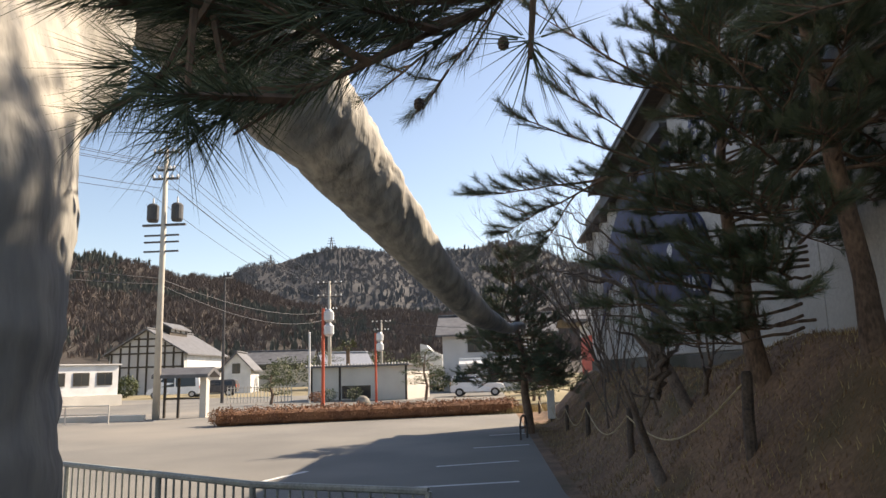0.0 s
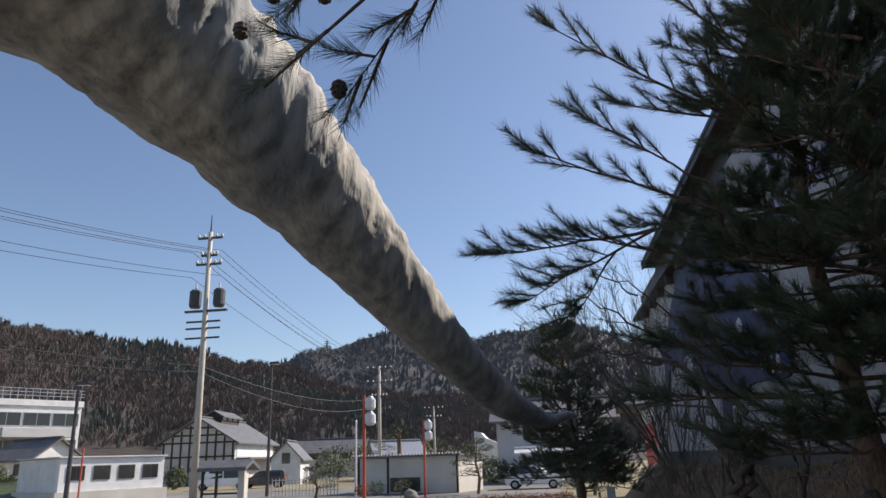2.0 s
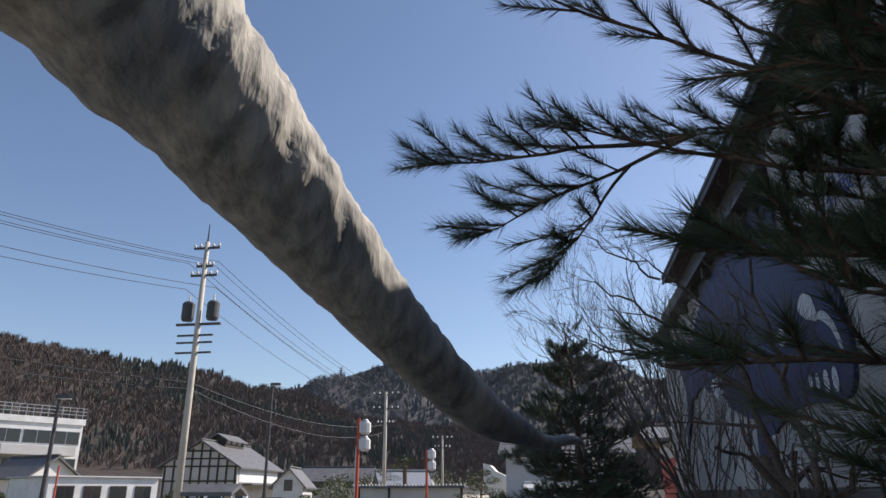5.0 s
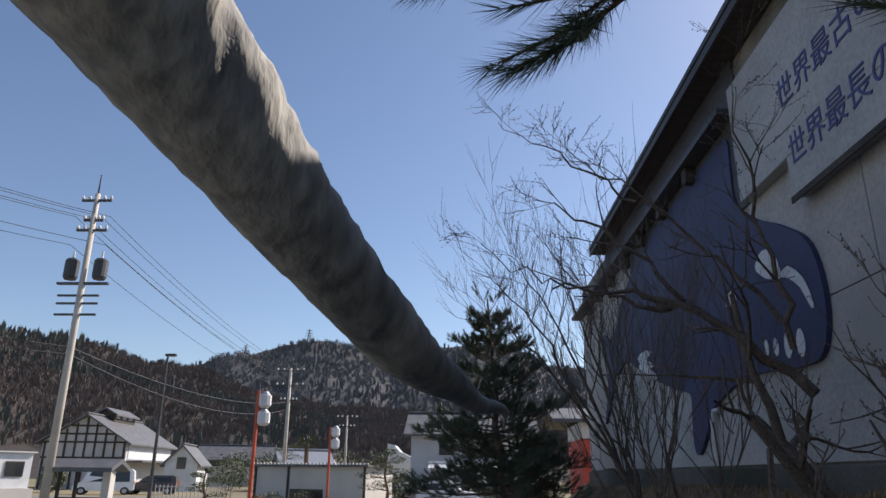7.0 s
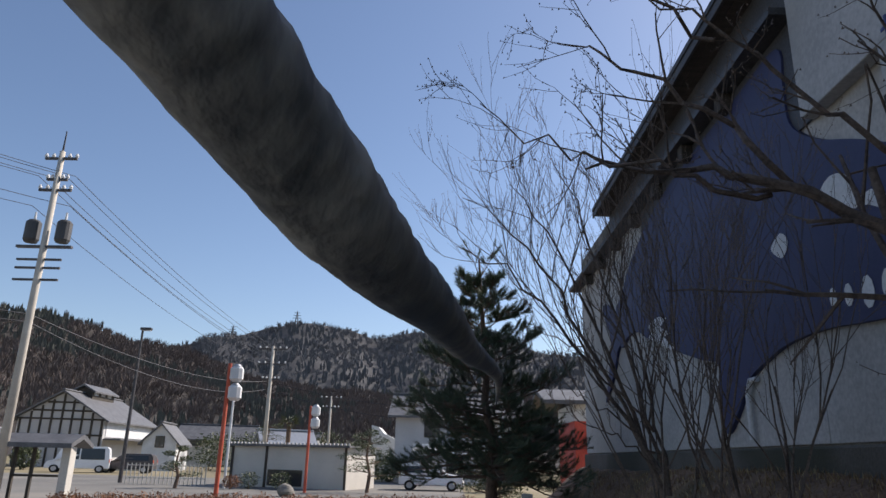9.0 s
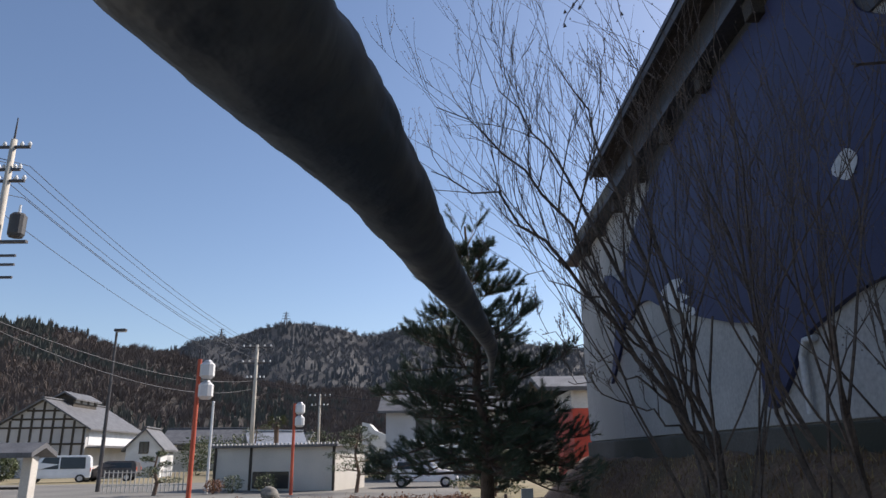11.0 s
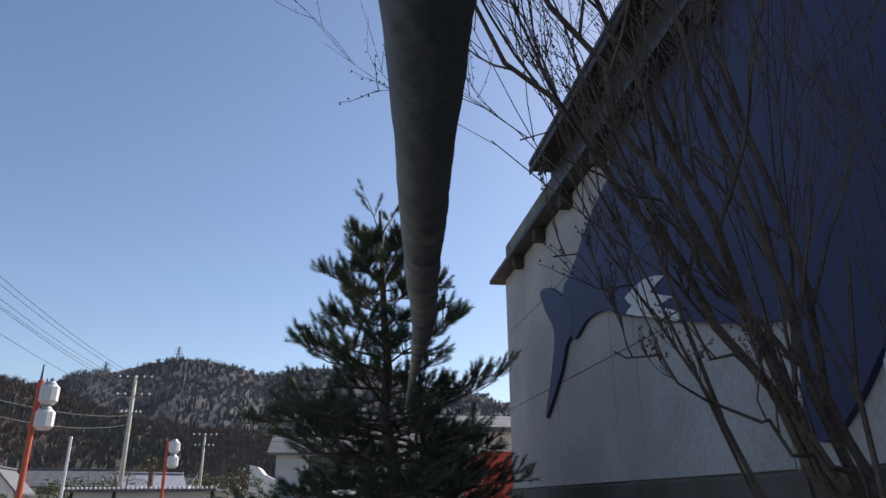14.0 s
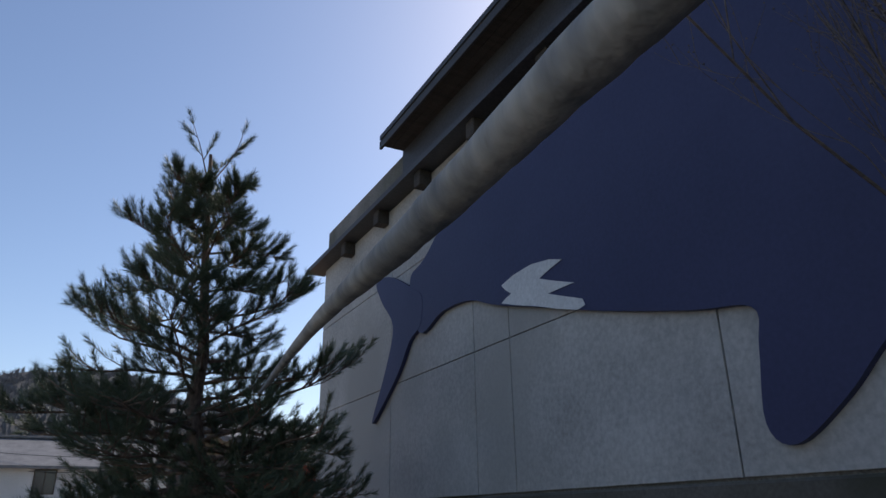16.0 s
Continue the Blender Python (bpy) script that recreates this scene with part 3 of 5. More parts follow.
def bare_tree(name, label, base, stems, depth, material=M_TWIG, buds=True, spread=0.55, up=0.25, kids=3, reach=()):
    """A leafless tree or shrub: stems are rows of (dx, dy, dz, length, radius)."""
    t = thing(name, label, "tree", *base)
    thick, thin = Soup(), Soup()

    def grow(p, d, length, r, level):
        n = 4
        pts, rad = [p], [r]
        for i in range(n):
            d = unit(d + rng.normal(0, 0.10 + 0.03 * (level < 2), 3) + np.array([0, 0, up * 0.25]))
            pts.append(pts[-1] + d * length / n)
            rad.append(r * (1 - 0.5 * (i + 1) / n))
        (thick if r > 0.03 else thin).tube(pts, rad, 8 if r > 0.03 else 4)
        if level == 0:
            if buds:
                for q in pts[1:]:
                    o = rng.normal(0, 0.008, 3)
                    b0 = q + o
                    thin.add([b0 + (0, 0, 0.012), b0 + (0.006, 0, 0), b0 + (-0.004, 0.005, 0), b0 + (0, -0.006, 0)], [(0, 1, 2), (0, 2, 3), (0, 3, 1), (1, 3, 2)])
            return
        for k in range(kids):
            s = rng.uniform(0.35, 1.0)
            i = min(int(s * n), n - 1)
            q = pts[i] + (pts[i + 1] - pts[i]) * (s * n - i)
            nd = unit(unit(pts[i + 1] - pts[i]) + rng.normal(0, spread, 3) + np.array([0, 0, up]))
            grow(q, nd, length * rng.uniform(0.55, 0.85), max(rad[i] * 0.6, 0.0022), level - 1)

    for dx, dy, dz, length, r in stems:
        grow(np.array([rng.normal(0, 0.08), rng.normal(0, 0.08), -0.15]), unit((dx, dy, dz)), length, r, depth)
    # long limbs that bow out to a place of their own and carry upright shoots
    for (px, py, pz), (qx, qy, qz), rise, r, shoots, sl in reach:
        p, q = np.array((px, py, pz)) - base, np.array((qx, qy, qz)) - base
        m = 12
        pts = [p + (q - p) * (i / m) + np.array([0, 0, 4 * rise * (i / m) * (1 - i / m)]) + (rng.normal(0, 0.03, 3) if 0 < i < m else 0) for i in range(m + 1)]
        rad = [max(r * (1 - 0.85 * i / m), 0.003) for i in range(m + 1)]
        (thick if r > 0.03 else thin).tube(pts, rad, 6)
        for k in range(shoots):
            s = 0.2 + 0.8 * (k + rng.uniform(0, 1)) / shoots
            i = min(int(s * m), m - 1)
            w = unit(pts[i + 1] - pts[i])
            grow(pts[i] + (pts[i + 1] - pts[i]) * (s * m - i), unit(w * 0.8 + rng.normal(0, 0.35, 3) + np.array([0, 0, up * 1.6])), sl * rng.uniform(0.5, 1.1), max(rad[i] * 0.55, 0.003), 2 if rng.uniform() < 0.6 else 1)
    thick.v and thick.done("trunk", material, t, smooth=True)
    thin.v and thin.done("crown_wood", material, t)
    return t


def around(n, s0, s1, length0, length1, rise0, rise1, tufts, az0=0, az1=360):
    out = []
    for i in range(n):
        s = s0 + (s1 - s0) * (i + rng.uniform(0, 0.8)) / n
        u = (s - s0) / (s1 - s0)
        out.append((s, az0 + ((i * 137.5) % 360) * (az1 - az0) / 360 + rng.uniform(-15, 15), rise0 + (rise1 - rise0) * u, (length0 + (length1 - length0) * u) * rng.uniform(0.8, 1.15), tufts))
    return out


def gz(x, y):
    return height(x, y)


# big pine at the end of the walk
pine("garden_pine", "tall dark green garden pine with layered branches", (1.02, 22.9, gz(1.02, 22.9)), (0.62, 22.7, 6.0), 0.13,
     around(64, 0.27, 0.90, 1.95, 0.6, 0.02, 0.6, 22) + around(30, 0.24, 0.5, 2.0, 1.6, 0.0, 0.1, 24) + [(0.93, a0, 1.9, 0.75, 3) for a0 in (20, 130, 250)], nl=0.095, count=85, wide=0.0023)
# pines on the bank
pine("bank_pine", "leaning dark pine on the planted bank", (2.68, 8.85, gz(2.68, 8.85)), (2.5, 8.8, 5.7), 0.10,
     around(40, 0.40, 0.99, 1.25, 0.9, 0.1, 0.3, 18, 70, 235), nl=0.115, count=95, wide=0.0019, lean=(-0.12, 0, 0),
     reach=[((2.5, 8.8, 3.57), (1.39, 8.10, 3.37), 0.02, 0.014, 11), ((2.5, 8.8, 3.29), (1.48, 8.10, 3.09), 0.02, 0.014, 11), ((2.5, 8.8, 3.71), (1.53, 8.10, 3.51), 0.02, 0.014, 11), ((2.5, 8.8, 3.34), (1.28, 8.10, 3.14), 0.02, 0.014, 11)])
pine("bank_pine", "dark pine with long spreading branches on the bank", (3.0, 7.3, gz(3.0, 7.3)), (2.45, 7.2, 7.9), 0.085,
     around(60, 0.24, 0.98, 1.3, 0.9, 0.1, 0.3, 18, 40, 225), nl=0.115, count=105, wide=0.0015,
     reach=[((1.16, 8.40, 3.85), (-0.25, 8.10, 3.64), 0.02, 0.016, 15), ((1.16, 8.40, 3.85), (-0.00, 8.10, 3.22), 0.00, 0.013, 14), ((2.60, 8.40, 3.95), (1.16, 8.40, 3.85), 0.00, 0.020, 5), ((0.81, 8.31, 3.66), (0.36, 8.10, 3.02), 0.00, 0.010, 10),
            ((2.60, 7.40, 2.77), (0.75, 6.80, 2.67), 0.02, 0.015, 14), ((2.60, 7.40, 2.72), (1.27, 6.80, 2.62), 0.02, 0.015, 14), ((2.60, 7.40, 2.63), (1.77, 6.80, 2.53), 0.02, 0.015, 14), ((2.60, 7.40, 2.26), (1.09, 6.80, 2.16), 0.02, 0.015, 14), ((2.60, 7.40, 2.84), (1.61, 6.80, 2.74), 0.02, 0.015, 14),
            ((2.60, 7.40, 2.47), (0.65, 6.80, 2.37), 0.02, 0.015, 14), ((2.60, 7.40, 2.89), (1.91, 6.80, 2.79), 0.02, 0.015, 14),
            ((2.35, 8.20, 3.40), (0.36, 7.94, 3.72), 0.05, 0.020, 12), ((2.35, 8.20, 3.60), (0.12, 7.45, 4.22), 0.02, 0.020, 13), ((1.53, 7.82, 3.92), (0.55, 7.69, 4.59), 0.00, 0.012, 8), ((2.35, 8.20, 4.30), (0.31, 7.69, 5.44), 0.03, 0.020, 13),
            ((2.35, 8.20, 4.50), (0.86, 8.18, 4.90), 0.00, 0.018, 10), ((2.40, 8.20, 3.90), (0.92, 8.55, 3.92), 0.00, 0.018, 11), ((2.40, 8.20, 4.90), (0.80, 7.82, 6.24), 0.00, 0.018, 11), ((2.40, 7.20, 3.20), (1.00, 6.60, 3.10), 0.03, 0.018, 10),
            ((2.40, 8.30, 4.10), (1.41, 7.45, 4.77), 0.00, 0.016, 10), ((2.50, 7.60, 4.60), (1.55, 7.90, 5.20), 0.00, 0.016, 12), ((2.50, 7.60, 4.40), (1.40, 8.00, 4.70), 0.00, 0.016, 12), ((2.60, 7.60, 4.90), (1.90, 8.00, 5.40), 0.00, 0.016, 12),
            ((2.50, 7.40, 2.50), (1.00, 6.80, 2.60), 0.05, 0.020, 12), ((2.50, 7.40, 2.40), (1.30, 6.60, 2.25), 0.05, 0.018, 12), ((2.40, 7.40, 2.80), (1.45, 7.00, 2.90), 0.03, 0.018, 12), ((2.40, 7.30, 3.10), (1.05, 6.50, 3.20), 0.04, 0.018, 12),
            ((2.50, 7.40, 2.30), (1.65, 6.90, 2.15), 0.03, 0.016, 11), ((2.40, 7.30, 3.30), (1.40, 7.20, 3.40), 0.00, 0.016, 12), ((2.40, 7.30, 2.60), (1.90, 6.50, 2.60), 0.00, 0.016, 11), ((2.50, 7.40, 2.20), (1.15, 7.00, 2.10), 0.06, 0.016, 11),
            ((2.50, 7.30, 2.90), (2.30, 6.20, 3.00), 0.00, 0.016, 12), ((2.40, 7.30, 3.40), (2.60, 6.30, 3.70), 0.00, 0.016, 12), ((2.40, 7.30, 3.80), (2.10, 6.00, 4.00), 0.00, 0.016, 12), ((2.40, 7.30, 2.50), (2.00, 6.30, 2.35), 0.00, 0.016, 11),
            ((2.40, 7.30, 3.60), (1.60, 6.30, 3.70), 0.00, 0.016, 12), ((2.40, 7.30, 4.10), (1.50, 6.40, 4.50), 0.00, 0.016, 12), ((2.40, 7.30, 3.00), (1.70, 6.20, 3.10), 0.00, 0.016, 12), ((2.50, 7.60, 4.20), (1.60, 8.10, 4.35), 0.00, 0.016, 12)])
pine("bank_pine", "dark pine with cones reaching over the walk", (2.9, 4.2, gz(2.9, 4.2)), (2.6, 4.2, 5.8), 0.11,
     around(20, 0.5, 0.97, 1.2, 0.9, 0.1, 0.3, 12, 10, 150), nl=0.12, count=85, wide=0.0012,
     reach=[((2.6, 4.3, 4.9), (-0.75, 5.0, 3.42), -0.25, 0.024, 15), ((0.4, 4.9, 4.4), (-0.5, 5.1, 3.36), 0.0, 0.01, 8), ((0.6, 4.8, 4.5), (-0.9, 5.4, 4.0), 0.0, 0.012, 9), ((2.6, 4.2, 4.0), (-0.07, 2.40, 2.50), -0.12, 0.016, 5), ((0.3, 2.6, 2.75), (-0.48, 2.30, 2.26), -0.03, 0.010, 9), ((0.2, 2.6, 2.74), (-0.62, 2.36, 2.38), -0.03, 0.009, 10), ((0.2, 2.6, 2.74), (-0.50, 2.46, 2.46), -0.03, 0.009, 10),
            ((0.1, 2.6, 2.72), (-0.68, 2.30, 2.46), -0.03, 0.008, 9), ((0.2, 2.7, 2.8), (-0.42, 2.62, 2.52), -0.02, 0.009, 8), ((-0.1, 2.5, 2.6), (-0.74, 2.42, 2.54), -0.02, 0.008, 9), ((0.3, 2.5, 2.7), (0.12, 2.42, 2.56), 0.0, 0.006, 3), ((2.6, 4.2, 4.3), (0.9, 4.9, 4.5), 0.0, 0.018, 10), ((2.6, 4.2, 3.7), (1.3, 5.0, 3.7), 0.0, 0.018, 10)],
     stars=[((-0.07, 2.33, 2.36), (-0.1, -0.1, -1.0), 26, 0.15), ((-0.54, 2.28, 2.27), (-0.1, 0.1, -1.0), 60, 0.15), ((-0.49, 2.32, 2.29), (0.2, 0.0, -1.0), 46, 0.14), ((-0.6, 2.3, 2.33), (-0.5, 0.0, -0.8), 46, 0.14)],
     cones=[(-0.73, 5.00, 3.81), (-0.53, 5.00, 3.78), (-0.85, 5.00, 3.67), (-0.47, 5.00, 3.38), (-0.01, 4.60, 3.51)])

# leafless plum and shrubs against the wall
bare_tree("plum_tree", "old pruned plum tree with dark twisted bare branches", (2.55, 11.0, gz(2.55, 11.0)), [(-0.5, 0.15, 1.0, 1.3, 0.10), (-0.1, -0.5, 0.9, 0.9, 0.05)], 3, kids=3, up=0.12,
          reach=[((2.4, 11.3, 2.5), (0.75, 11.8, 3.35), 0.25, 0.042, 7, 0.5), ((1.6, 11.6, 3.15), (0.2, 11.8, 3.72), -0.08, 0.016, 7, 0.35), ((1.7, 11.6, 3.2), (0.62, 11.8, 4.1), 0.15, 0.02, 6, 0.4),
                 ((2.3, 11.4, 3.0), (0.9, 11.7, 4.4), 0.2, 0.02, 7, 0.4), ((1.4, 11.6, 4.0), (0.35, 11.7, 4.75), 0.0, 0.012, 6, 0.35), ((2.3, 11.3, 2.8), (2.0, 11.0, 4.6), 0.0, 0.024, 8, 0.5)])
bare_tree("plum_tree", "low sawn-off plum stump with bare shoots", (1.72, 9.35, gz(1.72, 9.35)), [(-0.08, 0.1, 1.0, 1.15, 0.075)], 1, kids=3, up=0.3,
          reach=[((1.66, 9.33, 1.55), (1.78, 9.27, 2.42), -0.06, 0.06, 5, 0.3), ((1.66, 9.33, 1.6), (2.03, 9.36, 2.32), -0.08, 0.055, 5, 0.3), ((1.68, 9.33, 1.4), (1.45, 9.6, 2.1), 0.0, 0.03, 4, 0.3)])
bare_tree("bare_shrub", "bare multi-stemmed shrub with slender arching branches", (2.27, 15.7, gz(2.27, 15.7)),
          [(-0.55, 0.1, 1.3, 2.1, 0.017), (-0.38, -0.1, 1.4, 2.2, 0.017), (-0.22, 0.2, 1.5, 2.2, 0.019), (-0.06, 0.0, 1.6, 2.2, 0.017), (0.1, -0.3, 1.5, 2.0, 0.019), (0.15, 0.2, 1.4, 1.9, 0.018)], 4, kids=3, spread=0.32, up=0.3,
          reach=[((2.2, 15.7, 1.6), (0.1, 15.3, 4.0), 0.5, 0.026, 13, 0.7), ((2.15, 15.6, 1.8), (0.15, 15.2, 4.5), 0.4, 0.024, 13, 0.7), ((2.2, 15.7, 1.6), (0.65, 15.3, 4.7), 0.4, 0.026, 12, 0.8),
                 ((2.25, 15.7, 1.6), (1.15, 15.3, 4.9), 0.3, 0.024, 11, 0.8), ((2.25, 15.7, 1.6), (1.6, 15.4, 4.8), 0.2, 0.022, 10, 0.8), ((2.1, 15.6, 2.2), (0.8, 15.3, 3.15), 0.2, 0.014, 8, 0.4),
                 ((2.1, 15.6, 2.0), (0.9, 15.3, 2.7), 0.1, 0.012, 8, 0.35), ((2.15, 15.6, 1.8), (1.05, 15.2, 2.35), 0.12, 0.011, 7, 0.3)])
bare_tree("bare_shrub", "bare multi-stemmed shrub with slender upright branches", (2.4, 13.9, gz(2.4, 13.9)),
          [(math.cos(k * 1.05) * 0.5 - 0.15, math.sin(k * 1.05) * 0.5, 1.4, 1.7, 0.019) for k in range(5)], 3, kids=4, spread=0.32, up=0.3)


# ---- hills ----
def ridge(name, label, elev, dist, depth, material, clumps, seed, tall):
    """Wooded hillside round the valley: rows of (azimuth clockwise from +y, elevation of the crest)."""
    azs = np.arange(-88, 62, 0.4)
    verts, n = [], 30
    local = np.random.default_rng(seed)
    crest = {}
    for j, az in enumerate(azs):
        el = lerp_rows(elev, az)[0] + 0.25 * noise.noise((az * 0.3, seed, 2.2))
        a0 = math.radians(az)
        for k in range(n):
            u = k / (n - 1)
            d = dist + depth * u
            z = math.tan(math.radians(el)) * (dist + depth) * (u ** 1.15) + (5.0 * noise.noise((az * 0.22, u * 3, seed)) + 2.2 * noise.noise((az * 0.9, u * 9, seed + 4.0))) * min(1, u * 3) * dist / 300 - 2 * (1 - u)
            verts.append((d * math.sin(a0), d * math.cos(a0), z))
    faces = [(j * n + k, j * n + k + 1, (j + 1) * n + k + 1, (j + 1) * n + k) for j in range(len(azs) - 1) for k in range(n - 1)]
    me = bpy.data.meshes.new(name)
    me.from_pydata(verts, [], faces)
    ob = finish(name, me, material, smooth=True)
    tagged(ob, label, "hill", kind="structure")
    V = np.array(verts).reshape(len(azs), n, 3)
    deci, coni = Soup(), Soup()
    for _ in range(clumps):
        az = local.uniform(-62, 22) if local.uniform() < 0.9 else local.uniform(-88, 61)
        j = int((az + 88) / 0.4)
        k = (n - 1.01) * local.uniform(0.06, 1.0) ** 0.62
        i0, f = int(k), k - int(k)
        s = local.uniform()
        p = (V[j, i0] * (1 - f) + V[j, i0 + 1] * f) * (1 - s) + (V[j + 1, i0] * (1 - f) + V[j + 1, i0 + 1] * f) * s
        h = tall * local.uniform(0.55, 1.25)
        patchy = noise.noise((p[0] * 0.014, p[1] * 0.014, p[2] * 0.02 + seed)) + 0.5 * noise.noise((p[0] * 0.05, p[1] * 0.05, seed))
        if patchy > 0.30 + local.normal(0, 0.09):
            m, w, lo, hi, spreadw = 9, 0.4 * h / tall, 0.55, 1.35, 0.14
        else:
            m, w, lo, hi, spreadw = 14, 0.2 * h / tall, 0.5, 1.05, 0.42
        w *= tall / 5.0
        foot = p + local.normal(0, 0.1 * h, (m, 3)) * (1, 1, 0) - (0, 0, 0.3)
        tip = p + np.concatenate([local.normal(0, spreadw * h * 0.7, (m, 2)), (h * local.uniform(lo, hi, m))[:, None]], 1)
        turn = -math.atan2(p[0], p[1]) + local.normal(0, 0.3, m)
        wide = np.stack([np.cos(turn) * w, np.sin(turn) * w, np.zeros(m)], 1)
        half = foot * 0.45 + tip * 0.55
        (coni if lo == 0.55 else deci).add(np.stack([foot, half - wide, tip, half + wide], 1).reshape(-1, 3), [(4 * q, 4 * q + 1, 4 * q + 2, 4 * q + 3) for q in range(m)])
    # Beyond 300 m the woods take the colours with haze painted in.
    for s, nm, lab, mm in ((deci, "bare_woods", "bare brown winter woods on the hillside", M_CLUMP if dist < 300 else M_HAZECROWN), (coni, "conifer_woods", "dark conifers on the hillside", M_CONIFER if dist < 300 else M_HAZECONIFER)):
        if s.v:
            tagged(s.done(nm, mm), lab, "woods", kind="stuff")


ridge("hill_near", "wooded winter hillside behind the village", [(-88, 9.5), (-50, 11.2), (-43, 10.6), (-38, 10.0), (-33, 9.4), (-29, 9.0), (-25, 8.4), (-21, 7.5), (-17, 6.4), (-13, 5.4), (-8, 5.0), (0, 4.6), (20, 4.5), (62, 4)], 200, 240, M_HILL_NEAR, 13000, 3, 4.0)
ridge("hill_far", "far wooded hill with haze painted into its colour", [(-88, 5), (-40, 6), (-24, 7.2), (-21, 7.9), (-18, 9.0), (-15, 9.8), (-12.5, 10.3), (-9.3, 10.0), (-6.5, 9.5), (-4, 9.9), (-2, 10.0), (1, 10.2), (4, 9.9), (8, 8.6), (14, 7), (30, 6), (62, 6)], 480, 420, M_HILL_HAZED, 11000, 5, 6.5)


# ---- sign on the hall ----
def letters(name, text, size, material, parent, m, label=""):
    """Text set with the built-in font, as a solid mesh."""
    cu = bpy.data.curves.new(name, "FONT")
    cu.body, cu.size, cu.extrude = text, size, 0.004
    tmp = new("lettering", cu)
    dg = bpy.context.evaluated_depsgraph_get()
    me = bpy.data.meshes.new_from_object(tmp.evaluated_get(dg))
    bpy.data.objects.remove(tmp)
    ob = finish(name, me, material, parent, label)
    ob.matrix_basis = m
    return ob


def facing_walk(y, z, x):
    """Pose of writing on the hall wall, read from the walk."""
    return Matrix(((0, 0, -1, x), (-1, 0, 0, y), (0, 1, 0, z), (0, 0, 0, 1)))


def hall_sign():
    s = thing("hall_sign", "long white sign board with dark blue Japanese lettering", "sign")
    part("board", boxes((WX - 0.16, WX - 0.004, 4.2, 14.95, 5.34, 6.98), bevel=0.008), M_SIGN, s)
    part("lower_board", boxes((WX - 0.16, WX - 0.004, 4.2, 13.62, 4.862, 5.336), bevel=0.004), M_SIGN, s)
    part("edge", boxes((WX - 0.18, WX - 0.162, 4.2, 13.62, 4.79, 4.86)), M_TIMBER, s, "dark lower edge strip")
    letters("upper_text", "世界最古の", 0.40, M_LETTER, s, facing_walk(13.62, 5.92, WX - 0.166), "dark blue lettering")
    letters("lower_text", "世界最長の恐竜", 0.40, M_LETTER, s, facing_walk(13.55, 5.2, WX - 0.166), "dark blue lettering")


hall_sign()


def drain_pipe():
    d = thing("drain_pipe", "white plastic drain pipe on the concrete wall", "pipe")
    part("pipe", tube(bmesh.new(), [(WX - 0.06, 17.15, 2.2), (WX - 0.06, 17.15, 2.75), (WX - 0.06, 17.05, 2.9), (WX - 0.04, 16.9, 2.9)], [0.035] * 4, 10), M_WHITEP, d)


drain_pipe()


# ---- rope fence on the bank ----
def rope_posts():
    fence = thing("rope_fence", "dark wooden posts linked by a slack straw rope", "fence")
    spots = [(2.15, 7.9), (2.0, 12.6), (1.98, 17.2), (2.02, 21.8), (2.0, 26.6), (1.9, 31.2)]
    tops = []
    for x, y in spots:
        z = gz(x, y)
        p = part("post", tube(bmesh.new(), [(x, y, z - 0.2), (x, y, z + 0.3), (x + 0.02, y, z + 0.68), (x + 0.02, y, z + 0.72)], [0.055, 0.053, 0.05, 0.035], 9), M_WOODPOST, fence)
        tops.append(Vector((x, y, z + 0.6)))
    for p, q in zip(tops, tops[1:]):
        pts = [p.lerp(q, k / 14) - Vector((0, 0, 0.42 * math.sin(math.pi * k / 14))) for k in range(15)]
        pts = [Vector((v.x - 0.03, v.y, max(v.z, gz(v.x, v.y) + 0.02))) for v in pts]
        part("rope", tube(bmesh.new(), pts, [0.011] * 15, 6), M_ROPE, fence, "slack straw rope")


rope_posts()


def hoop(x, y, rz):
    h = thing("barrier_hoop", "low dark metal barrier hoop on the car park edge", "barrier", x, y, gz(x, y), rz, "barrier hoops")
    pts = [(-0.3, 0, -0.05), (-0.3, 0, 0.4), (-0.2, 0, 0.58), (0, 0, 0.64), (0.2, 0, 0.58), (0.3, 0, 0.4), (0.3, 0, -0.05)]
    part("hoop", tube(bmesh.new(), pts, [0.03] * 7, 8), M_STEEL, h)
    part("crossbar", tube(bmesh.new(), [(-0.3, 0, 0.3), (0, 0, 0.3), (0.3, 0, 0.3)], [0.02] * 3, 8), M_STEEL, h)


hoop(0.75, 21.2, 70)
hoop(1.0, 23.6, 70)


# ---- leaves ----
def leaf_cloud(soup, c, r, count, size):
    """Small leaves scattered through an uneven ellipsoid, thicker near its skin."""
    v = rng.normal(size=(count, 3))
    v /= np.linalg.norm(v, axis=1)[:, None]
    p = np.asarray(c)[None] + v * np.asarray(r)[None] * (rng.uniform(0.35, 1.0, count) ** 0.45 * rng.uniform(0.82, 1.12, count))[:, None]
    d1, d2 = rng.normal(size=(count, 3)), rng.normal(size=(count, 3))
    tri3 = np.stack([p, p + d1 * size * 0.6, p + d2 * size * 0.6], 1).reshape(-1, 3)
    soup.add(tri3, [(3 * i, 3 * i + 1, 3 * i + 2) for i in range(count)])


def shrub(name, label, x, y, r, h, material, z=0.0, count=700, size=0.07, group=""):
    t = thing(name, label, "shrub", x, y, z, 0, group)
    s = Soup()
    leaf_cloud(s, (0, 0, h * 0.52), (r, r, h * 0.5), count, size)
    s.done("foliage", material, t)
    part("stem", rod(0, 0, -0.05, h * 0.5, 0.04, 0.02, 6), M_BARK, t)
    return t


